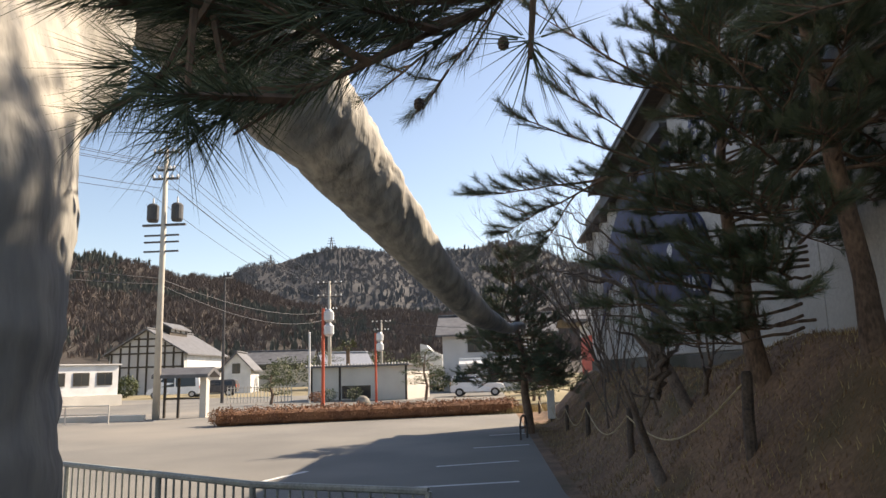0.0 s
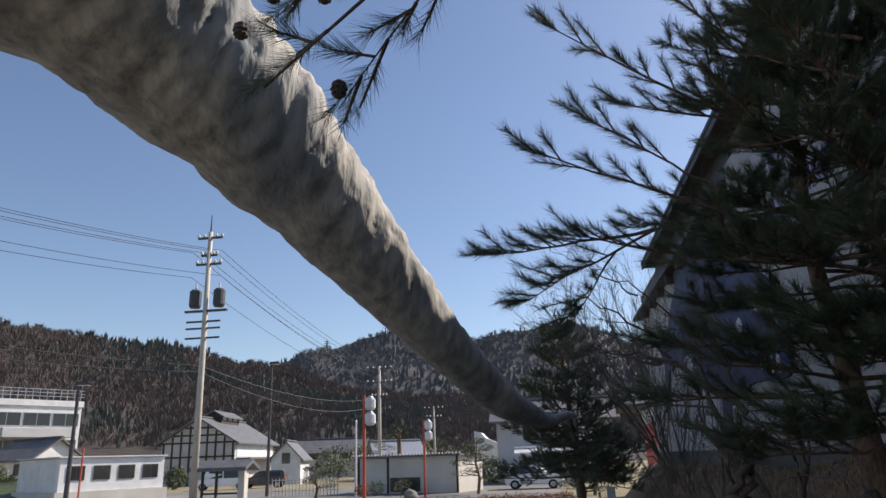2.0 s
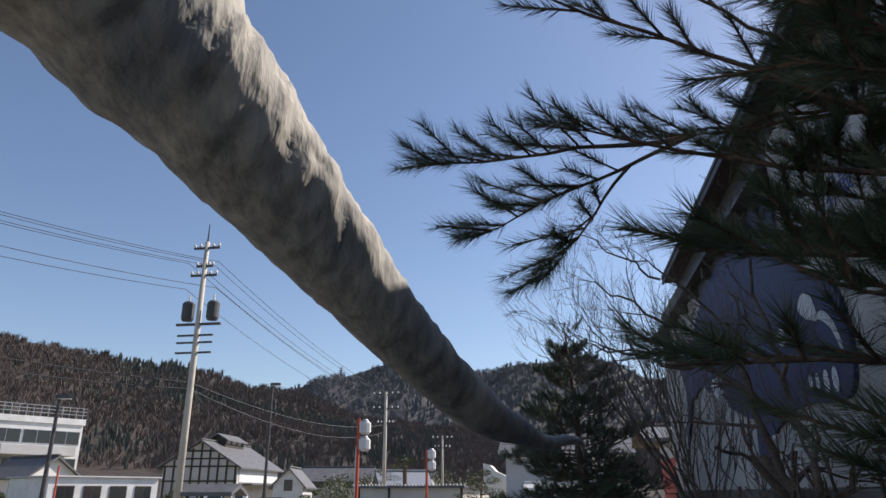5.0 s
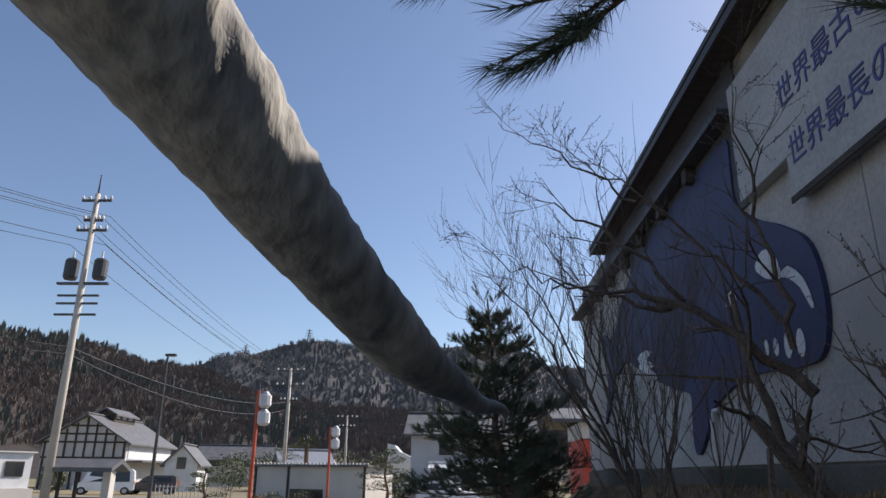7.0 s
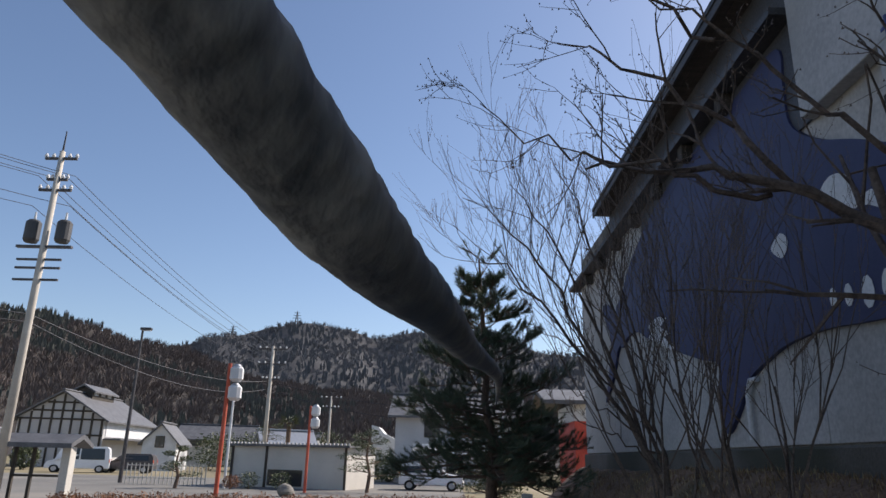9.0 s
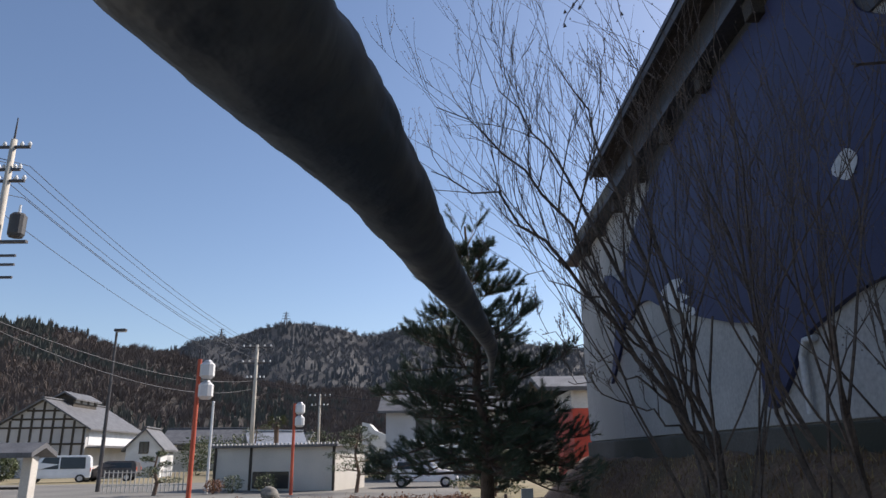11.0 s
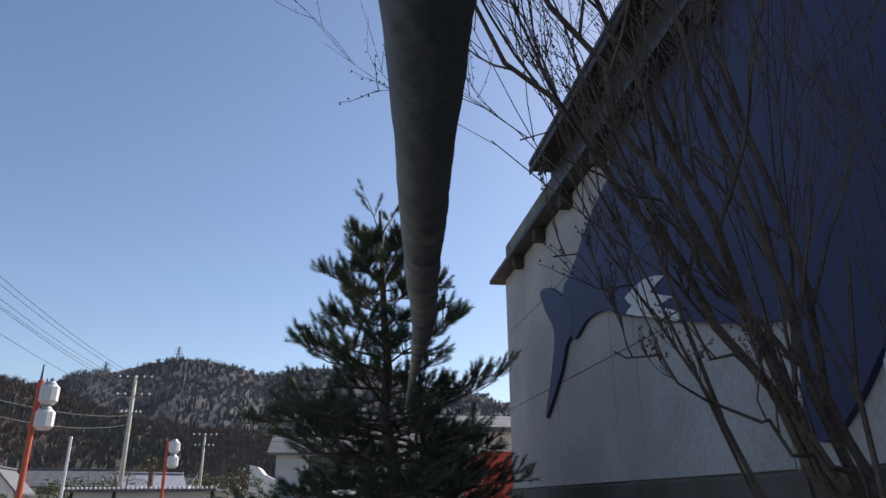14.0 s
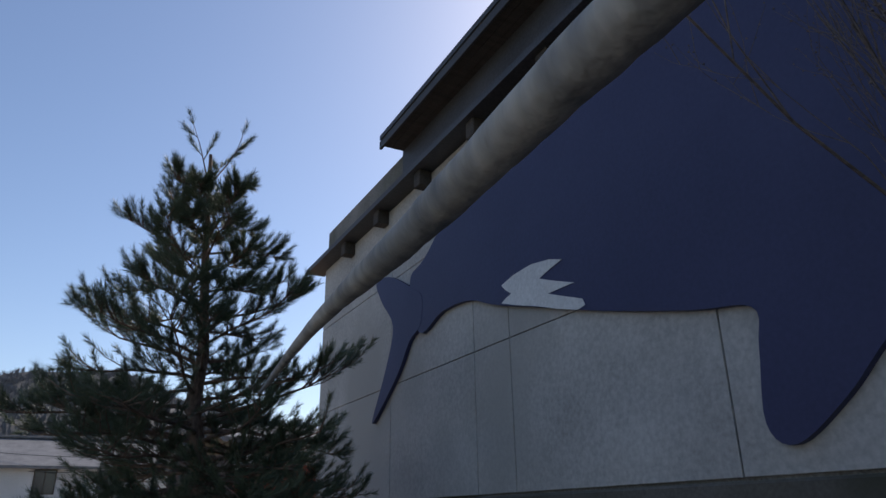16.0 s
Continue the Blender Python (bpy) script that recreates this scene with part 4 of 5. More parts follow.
def cloud_pine(x, y, h, pads, group="cloud pines"):
    """Garden pine pruned into flat pads."""
    t = thing("cloud_pine", "small garden pine pruned into flat pads", "tree", x, y, 0, 0, group)
    wood, s = Soup(), Soup()
    pts = [(0, 0, -0.1), (0.12, 0, h * 0.3), (-0.08, 0.05, h * 0.6), (0.05, 0, h)]
    trunk = Soup()
    trunk.tube(pts, [0.1, 0.08, 0.06, 0.03], 7)
    trunk.done("trunk", M_BARK, t)
    for k in range(pads):
        u = (k + 0.6) / pads
        a0 = k * 2.4
        w = (1.15 - 0.7 * u) * h * 0.36
        c = (math.cos(a0) * w * 0.9, math.sin(a0) * w * 0.9, h * (0.28 + 0.74 * u))
        wood.tube([(0, 0, c[2] - 0.15), (c[0] * 0.6, c[1] * 0.6, c[2] - 0.1), c], [0.035, 0.03, 0.02], 5)
        leaf_cloud(s, c, (w * 0.75, w * 0.75, h * 0.07), 420, 0.06)
    wood.done("crown_wood", M_BARK, t)
    s.done("crown", M_SHRUB, t)


def hedge():
    t = thing("hedge", "long low clipped hedge with red-brown winter leaves", "hedge", -5.0, 30.2, 0, 18)
    core, s = bmesh.new(), Soup()
    L = 12.3
    box(core, -L / 2 + 0.15, L / 2 - 0.15, -0.55, 0.55, 0.02, 0.52, bevel=0.1)
    part("core", core, M_HEDGE, t)
    n = 34
    for k in range(n):
        for j in range(3):
            x = -L / 2 + L * (k + 0.5) / n + rng.normal(0, 0.05)
            leaf_cloud(s, (x, -0.45 + 0.45 * j, 0.36 + rng.normal(0, 0.03)), (0.34, 0.36, 0.34 + rng.normal(0, 0.03)), 330, 0.055)
    s.done("foliage", M_HEDGE, t)


hedge()


def grass_strip(name, label, x0, x1, y0, y1, n, hmax, material, z=None, slope=0.0):
    s = Soup()
    x, y = rng.uniform(x0, x1, n), rng.uniform(y0, y1, n) 
    h = rng.uniform(0.3, 1.0, n) * hmax
    y = y + slope * (x - x0)
    zz = np.array([gz(a0, b0) for a0, b0 in zip(x, y)])
    dx, dy = rng.normal(0, 0.35, n) * h, rng.normal(0, 0.35, n) * h
    w = 0.006 + 0.012 * (hmax > 0.2)
    an = rng.uniform(0, math.tau, n)
    p0 = np.stack([x - np.cos(an) * w, y - np.sin(an) * w, zz - 0.01], 1)
    p1 = np.stack([x + np.cos(an) * w, y + np.sin(an) * w, zz - 0.01], 1)
    p2 = np.stack([x + dx, y + dy, zz + h], 1)
    s.add(np.stack([p0, p1, p2], 1).reshape(-1, 3), [(3 * i, 3 * i + 1, 3 * i + 2) for i in range(n)])
    tagged(s.done(name, material), label, "grass", kind="stuff")


grass_strip("dry_grass", "dry straw-coloured grass beyond the hedge", -4.0, 2.6, 31.6, 34.0, 9000, 0.34, M_DRY, slope=0.12)
grass_strip("bank_grass", "thin dead grass and litter on the bank", 1.2, 3.6, 2.0, 27.0, 26000, 0.07, M_LITTER)
grass_strip("bank_weeds", "sparse dry straw tufts on the bank", 1.3, 3.6, 6.0, 27.0, 5000, 0.09, M_DRY)


# ---- utility poles, lamps and wires ----
def utility_pole(x, y, h, arms, label, boxes_on=True, rz=0, r=0.17, material=M_POLE):
    t = thing("utility_pole", label, "utility pole", x, y, 0, rz)
    part("shaft", rod(0, 0, -0.3, h, r, r * 0.6, 12), material, t, smooth=True)
    for z, w in arms:
        arm = part("crossarm", boxes((-w, w, -0.05, 0.05, z - 0.05, z + 0.05), bevel=0.01), M_STEEL, t)
        for s in (-0.95, -0.5, 0.5, 0.95):
            part("insulator", tube(bmesh.new(), [(s * w, 0, z + 0.05), (s * w, 0, z + 0.12), (s * w, 0, z + 0.22)], [0.05, 0.07, 0.03], 8), M_WHITEP, arm, "white porcelain insulator")
    if boxes_on:
        for s in (-0.55, 0.62):
            tr = part("transformer", tube(bmesh.new(), [(s, 0.02, h * 0.712), (s, 0.02, h * 0.72), (s, 0.02, h * 0.772), (s, 0.02, h * 0.779)], [0.22, 0.27, 0.27, 0.19], 14), M_ROOF, t, "grey transformer can")
            part("bushing", rod(s, 0.02, h * 0.779, h * 0.805, 0.05, 0.03, 8), M_WHITEP, tr)
        part("platform", boxes((-1.0, 1.05, -0.08, 0.08, h * 0.695, h * 0.702)), M_STEEL, t)
        for z in (0.60, 0.635, 0.66):
            part("bracket", boxes((-0.9, 0.75, -0.04, 0.04, h * z - 0.04, h * z + 0.04)), M_STEEL, t)
    part("top_spike", rod(0, 0, h, h + 0.9, 0.04, 0.02, 6), M_STEEL, t)
    return t


utility_pole(-15.05, 32.6, 13.2, [(12.9, 0.62), (11.55, 0.62), (12.0, 0.4)], "tall concrete utility pole with crossarms and transformers")
utility_pole(-12.8, 58.0, 10.0, [(9.8, 1.0), (8.6, 1.0), (7.4, 0.6)], "distant concrete utility pole with many insulators", False)
utility_pole(-10.4, 70.0, 7.3, [(7.1, 0.9), (6.2, 0.7)], "far slim utility pole", False, r=0.13)
utility_pole(-29.0, 12.0, 13.5, [(13.0, 0.85), (11.7, 0.85)], "concrete utility pole beside the road", False)


def wire(p, q, sag, r=0.014):
    p, q = Vector(p), Vector(q)
    pts = [p.lerp(q, k / 16) - Vector((0, 0, 4 * sag * (k / 16) * (1 - k / 16))) for k in range(17)]
    tagged(link("power_line", tube(bmesh.new(), pts, [r] * 17, 5), M_WIRE), "thin dark overhead power line", "power line", "power lines")


for dx, z0, z1, far in ((-0.8, 12.95, 9.95, -1), (-0.4, 12.95, 9.95, -0.5), (0.4, 12.95, 9.95, 0.5), (0.8, 12.95, 9.95, 1.0), (-0.8, 11.6, 8.75, -1), (0.8, 11.6, 8.75, 1.0)):
    wire((-16.8 + dx, 35.36, z0), (-16.3 + far, 71.0, z1 + 0.9), 0.7)
    wire((-16.8 + dx, 35.36, z0), (-29.0 + dx, 12.0, z0 + 0.2), 0.7)
for z0, z1, s in ((7.0, 7.3, 0.9), (6.7, 6.6, 1.2)):
    wire((-16.8, 35.36, z0), (-16.3, 71.0, z1 + 0.9), s, 0.022)
    wire((-16.8, 35.36, z0), (-29.0, 12.0, z0 + 1.6), s * 0.7, 0.022)
    wire((-16.3, 71.0, z1 + 0.9), (6.0, 64.0, z1 - 1.5), s, 0.02)


def street_lamp(x, y, h, label):
    t = thing("street_lamp", label, "street lamp", x, y, 0)
    part("pole", rod(0, 0, -0.2, h, 0.11, 0.06, 10), M_STEEL, t)
    arm = part("lamp_head", boxes((-0.12, 0.5, -0.13, 0.13, h - 0.06, h + 0.10), bevel=0.03), M_STEEL, t)
    part("lens", boxes((0.0, 0.46, -0.1, 0.1, h - 0.085, h - 0.062)), M_WHITEP, arm)


street_lamp(-17.1, 46.2, 8.75, "tall dark steel street lamp with flat head")
street_lamp(-19.1, 30.0, 5.7, "brown steel post with a short head by the road")


def lantern_pole(x, y, h, z1, z2, label):
    t = thing("lantern_pole", label, "pole", x, y, 0)
    part("pole", rod(0, 0, -0.2, h, 0.075, 0.06, 10), M_RED, t)
    part("finial", rod(0, 0, h, h + 0.4, 0.03, 0.015, 6), M_STEEL, t)
    for z in (z1, z2):
        bm = bmesh.new()
        box(bm, 0.06, 0.46, -0.2, 0.15, z - 0.26, z + 0.26, bevel=0.09)
        lamp = part("lantern", bm, M_WHITEP, t, "white rounded lantern", smooth=False)
        part("lantern_cap", rod(0.26, -0.02, z + 0.25, z + 0.32, 0.14, 0.08, 10), M_GALV, lamp)
        part("arm", boxes((-0.02, 0.2, -0.03, 0.03, z - 0.03, z + 0.03)), M_STEEL, t)


lantern_pole(-7.2, 31.2, 4.75, 4.4, 3.78, "tall red pole carrying two white lanterns")
lantern_pole(-6.65, 42.4, 4.2, 3.95, 3.35, "far red pole carrying two white lanterns")


def flag_pole(x, y, h, label, r=0.07):
    t = thing("flag_pole", label, "pole", x, y, 0)
    part("pole", rod(0, 0, -0.2, h, r, r * 0.8, 10), M_WHITEP, t)
    part("cap", rod(0, 0, h, h + 0.06, r * 1.1, r * 0.6, 10), M_GALV, t)


flag_pole(-10.97, 44.1, 4.45, "plain white flag pole")
for px, py in ((-22.6, 30.0), (-18.3, 29.6)):
    t = thing("snow_pole", "slim orange roadside marker pole", "pole", px, py, 0, 0, "snow poles")
    part("pole", rod(0, 0, -0.1, 3.0, 0.04, 0.035, 8), M_RED, t)


# ---- village ----
def gable_roof(w, d, h, rise, over, axis):
    """Two thick roof planes; axis 'y': the ridge runs along y."""
    bm = bmesh.new()
    if axis == "y":
        ring = [(-w / 2 - over, h - over * 2 * rise / w), (0, h + rise), (w / 2 + over, h - over * 2 * rise / w), (w / 2 + over, h - over * 2 * rise / w + 0.16), (0, h + rise + 0.18), (-w / 2 - over, h - over * 2 * rise / w + 0.16)]
        pts = [[bm.verts.new((x, y, z)) for x, z in ring] for y in (-d / 2 - over, d / 2 + over)]
    else:
        ring = [(-d / 2 - over, h - over * 2 * rise / d), (0, h + rise), (d / 2 + over, h - over * 2 * rise / d), (d / 2 + over, h - over * 2 * rise / d + 0.16), (0, h + rise + 0.18), (-d / 2 - over, h - over * 2 * rise / d + 0.16)]
        pts = [[bm.verts.new((x, y, z)) for y, z in ring] for x in (-w / 2 - over, w / 2 + over)]
    n = 6
    bm.faces.new((pts[0][0], pts[0][1], pts[0][4], pts[0][5]))
    bm.faces.new((pts[0][1], pts[0][2], pts[0][3], pts[0][4]))
    bm.faces.new((pts[1][0], pts[1][1], pts[1][4], pts[1][5]))
    bm.faces.new((pts[1][1], pts[1][2], pts[1][3], pts[1][4]))
    for i in range(n):
        bm.faces.new((pts[0][i], pts[0][(i + 1) % n], pts[1][(i + 1) % n], pts[1][i]))
    bmesh.ops.recalc_face_normals(bm, faces=bm.faces)
    return bm


def gable_body(w, d, h, rise, axis):
    bm = bmesh.new()
    if axis == "y":
        ring, pts = [(-w / 2, -0.3), (w / 2, -0.3), (w / 2, h), (0, h + rise), (-w / 2, h)], []
        pts = [[bm.verts.new((x, y, z)) for x, z in ring] for y in (-d / 2, d / 2)]
    else:
        ring = [(-d / 2, -0.3), (d / 2, -0.3), (d / 2, h), (0, h + rise), (-d / 2, h)]
        pts = [[bm.verts.new((x, y, z)) for y, z in ring] for x in (-w / 2, w / 2)]
    bm.faces.new(pts[0])
    bm.faces.new(pts[1])
    for i in range(5):
        bm.faces.new((pts[0][i], pts[0][(i + 1) % 5], pts[1][(i + 1) % 5], pts[1][i]))
    bmesh.ops.recalc_face_normals(bm, faces=bm.faces)
    return bm


def window(parent, x, y, z, w, h, frame_mat=M_TIMBER, face="-y"):
    """A framed window proud of the wall that faces -y or +x."""
    if face == "-y":
        fr = part("window", boxes((x - w / 2 - 0.06, x + w / 2 + 0.06, y - 0.05, y + 0.02, z - h / 2 - 0.06, z + h / 2 + 0.06)), frame_mat, parent)
        part("pane", boxes((x - w / 2, x - 0.025, y - 0.058, y - 0.051, z - h / 2, z + h / 2)), M_GLASS, fr)
        part("pane", boxes((x + 0.025, x + w / 2, y - 0.058, y - 0.051, z - h / 2, z + h / 2)), M_GLASS, fr)
    else:
        fr = part("window", boxes((x - 0.02, x + 0.05, y - w / 2 - 0.06, y + w / 2 + 0.06, z - h / 2 - 0.06, z + h / 2 + 0.06)), frame_mat, parent)
        part("pane", boxes((x + 0.051, x + 0.058, y - w / 2, y - 0.025, z - h / 2, z + h / 2)), M_GLASS, fr)
        part("pane", boxes((x + 0.051, x + 0.058, y + 0.025, y + w / 2, z - h / 2, z + h / 2)), M_GLASS, fr)
    return fr


def house(name, label, x, y, w, d, h, rise, axis, wall_mat, roof_mat, rz=0, over=0.5, wins=(), z=0.0, frame_mat=M_TIMBER):
    t = thing(name, label, "house", x, y, z, rz)
    part("wall", gable_body(w, d, h, rise, axis), wall_mat, t)
    roof = part("roof", gable_roof(w, d, h, rise, over, axis), roof_mat, t)
    if axis == "y":
        part("ridge", boxes((-0.14, 0.14, -d / 2 - over, d / 2 + over, h + rise + 0.17, h + rise + 0.32), bevel=0.03), roof_mat, roof)
    else:
        part("ridge", boxes((-w / 2 - over, w / 2 + over, -0.14, 0.14, h + rise + 0.17, h + rise + 0.32), bevel=0.03), roof_mat, roof)
    for wx, wz, ww, wh in wins:
        window(t, wx, -d / 2, wz, ww, wh, frame_mat)
    return t


# timber-framed storehouse with a raised ridge vent
barn = house("storehouse", "timber-framed white storehouse with dark tiled roof and ridge vent", -34.3, 76.0, 7.4, 12.0, 4.6, 2.5, "y", M_GREYW, M_TILE, rz=4, over=0.55)
for k in range(9):
    u = -3.5 + 7.0 * k / 8
    part("post", boxes((u - 0.09, u + 0.09, -6.06, -5.98, 0.0, 4.6 + 2.5 * (1 - abs(u) / 3.7) - 0.15)), M_TIMBER, barn)
for z, hw in ((3.0, 3.7), (4.5, 3.7), (5.3, 2.55), (6.1, 1.4)):
    part("beam", boxes((-hw, hw, -6.075, -5.99, z - 0.09, z + 0.09)), M_TIMBER, barn)
vent = part("ridge_vent", gable_body(1.6, 5.0, 7.55, 0.45, "y"), M_TIMBER, barn)
part("vent_roof", gable_roof(1.6, 5.0, 7.6, 0.5, 0.35, "y"), M_TILE, vent)
for k in range(3):
    part("vent_panel", boxes((0.80, 0.84, -2.2 + 1.5 * k, -1.3 + 1.5 * k, 7.15, 7.5)), M_GREYW, vent)
part("side_wall", boxes((3.71, 3.75, -5.5, 5.5, 2.9, 4.35)), M_WHITEP, barn, "white plastered side wall")
part("side_roof", boxes((3.76, 5.2, -5.8, 5.8, 2.62, 2.78)), M_TILE, barn)

white = thing("office", "long low white office with four windows", "building", -28.0, 45.0, 0, 58)
part("wall", boxes((-3.1, 3.1, -3.0, 3.0, 0.75, 2.75)), M_WHITEP, white)
part("base", boxes((-3.3, 3.3, -3.2, 3.1, -0.2, 0.74)), M_CREAM, white)
part("roof", boxes((-3.25, 3.25, -3.15, 3.15, 2.76, 2.86), bevel=0.02), M_GREYW, white)
for k in range(4):
    window(white, -2.2 + 1.47 * k, -3.0, 1.85, 0.85, 0.75, M_TIMBER)
lawn = thing("lawn_bank", "sloping green lawn beside the office", "lawn", -33.0, 44.0, 0, 0)
lb = bmesh.new()
q = [lb.verts.new(v) for v in ((-9, -3, 0), (5.6, -3, 0), (5.6, 2, 1.2), (-9, 2, 1.6), (-9, 5, 1.6), (5.6, 5, 1.2))]
lb.faces.new((q[0], q[1], q[2], q[3]))
lb.faces.new((q[3], q[2], q[5], q[4]))
part("slope", lb, M_SHRUB, lawn)
gs = Soup()
for k in range(26):
    leaf_cloud(gs, (-8.6 + 0.54 * k, 2.2, 1.55), (0.42, 0.5, 0.35), 200, 0.07)
gs.done("lawn_hedge", M_SHRUB, lawn)

big = thing("public_building", "large white three-storey building with rooftop fence", "building", -49.9, 61.3, 0, 60)
part("wall", boxes((-4.0, 6.0, -5.0, 6.0, -0.3, 8.3)), M_WHITEP, big)
for z in (1.8, 4.4, 7.0):
    for k in range(4):
        window(big, -2.7 + 2.45 * k, -5.0, z, 2.2, 1.2, M_GALV)
part("parapet", boxes((-4.1, 6.1, -5.15, 6.1, 8.31, 8.9)), M_WHITEP, big)
for k in range(17):
    part("fence_post", rod(-3.8 + 0.6 * k, -5.0, 8.9, 10.0, 0.03, 0.03, 6), M_GALV, big)
for z in (9.3, 9.65, 9.98):
    part("fence_rail", boxes((-4.0, 6.1, -5.03, -4.97, z - 0.025, z + 0.025)), M_GALV, big)
part("canopy", boxes((-1.0, 5.0, -6.6, -5.06, 5.2, 6.1), bevel=0.03), M_GREYW, big, "grey projecting box balcony")

house("house", "traditional house with dark tiled roof and cream walls", -49.0, 48.5, 8.0, 6.0, 5.0, 1.9, "x", M_CREAM, M_TILE, 0, 0.7, [(-2, 4.8, 1.4, 1.1), (1.5, 4.8, 1.4, 1.1), (3.4, 2.0, 1.2, 1.2)])
house("storeroom", "white-gabled storehouse with dark tiled roof", -39.9, 55.3, 6.0, 3.8, 3.1, 1.5, "x", M_WHITEP, M_TILE, -22, 0.35, [(1.2, 2.2, 0.8, 0.8)])
house("chapel_house", "small white house with a steep gable", -23.6, 68.0, 2.6, 5.0, 2.5, 1.5, "y", M_WHITEP, M_TILE, 10, 0.3, [(0, 2.5, 0.6, 0.9)])
house("house", "far brown-roofed house among trees", -27.0, 92.0, 8.0, 6.0, 3.4, 1.6, "x", M_CREAM, M_TILE, 8, 0.5, [(-2, 3.0, 1.2, 1.0), (2, 3.0, 1.2, 1.0)])
house("house", "far low house under a dark roof", -19.5, 96.0, 7.0, 6.0, 3.0, 1.4, "x", M_GREYW, M_TILE, -5, 0.5, [(-2, 3.0, 1.2, 1.0), (2, 3.0, 1.2, 1.0)])
house("house", "white-walled house with a pale metal roof", -14.6, 72.0, 4.2, 5.0, 2.2, 1.6, "x", M_WHITEP, M_GALV, 24, 0.4, [(-1.2, 2.0, 1.0, 1.0)])
house("house", "grey two-storey house with white trim", 0.6, 58.6, 8.2, 7.0, 4.7, 1.6, "x", M_GREYW, M_TILE, 0, 0.5, [(-1.7, 3.8, 0.9, 1.2), (1.2, 3.8, 0.9, 1.2)])
porch = house("porch", "low white-trimmed porch with a sloping roof", 0.2, 54.2, 4.6, 1.6, 2.1, 0.25, "x", M_GREYW, M_WHITEP, 0, 0.15, [(-1.5, 1.2, 0.5, 1.2), (0.2, 1.2, 0.9, 1.5)])
fin = thing("white_gable", "white plastered gable end behind the roofs", "building", -5.2, 64.0, 0, 0)
gb = bmesh.new()
vs = [[gb.verts.new((x, y, z)) for x, z in ((-0.75, 0), (1.1, 0), (1.1, 3.2), (0.15, 3.65), (-0.3, 4.2), (-0.85, 4.35))] for y in (0, 3)]
gb.faces.new(vs[0][::-1])
gb.faces.new(vs[1])
for i in range(6):
    gb.faces.new((vs[0][i], vs[0][(i + 1) % 6], vs[1][(i + 1) % 6], vs[1][i]))
part("wall", gb, M_WHITEP, fin)

# shed with a ribbed roof edge
shed = thing("shed", "long cream shed with ribbed metal roof edge", "shed", -7.75, 47.3, 0, -17)
part("wall", boxes((-3.35, 3.35, -1.8, 1.8, -0.2, 2.18)), M_CREAM, shed)
part("roof", boxes((-3.6, 3.6, -2.1, 2.1, 2.19, 2.30)), M_TILE, shed)
for k in range(34):
    part("roof_rib", boxes((-3.58 + 0.215 * k, -3.48 + 0.215 * k, -2.14, -2.02, 2.29, 2.40), bevel=0.02), M_GREYW, shed)
for u in (-3.3, -1.25, 3.3):
    part("corner_post", boxes((u - 0.06, u + 0.06, -1.86, -1.79, 0, 2.18)), M_TIMBER, shed)
part("opening", boxes((-1.1, 0.9, -1.83, -1.795, 0.1, 0.95)), M_GLASS, shed, "dark low window")

gate = thing("gate_shelter", "small tiled shelter roof over a gate with cream pillar", "shelter", -14.0, 33.3, 0, 0)
part("roof", gable_roof(2.3, 1.2, 1.92, 0.25, 0.15, "x"), M_TILE, gate)
part("pillar", boxes((0.72, 1.02, -0.2, 0.2, -0.1, 1.9), bevel=0.015), M_CREAM, gate, "cream rendered pillar")
for u in (-1.0, -0.35):
    part("post", boxes((u - 0.05, u + 0.05, -0.05, 0.05, -0.1, 1.92)), M_TIMBER, gate)
part("rail", boxes((-1.0, 0.72, -0.03, 0.03, 0.85, 0.93)), M_TIMBER, gate)

redhut = thing("red_hut", "red and white sheet-metal hut beyond the hall", "building", 7.2, 38.0, 0, 0)
part("wall", boxes((-2.3, 3.0, -2.0, 2.0, -0.2, 3.4)), M_REDROOF, redhut, "red sheet wall")
part("upper_wall", boxes((-2.32, 3.02, -2.02, 2.02, 3.41, 4.1)), M_WHITEP, redhut, "white upper band")
part("roof", gable_roof(6.5, 4.2, 4.12, 0.55, 0.3, "x"), M_TILE, redhut)


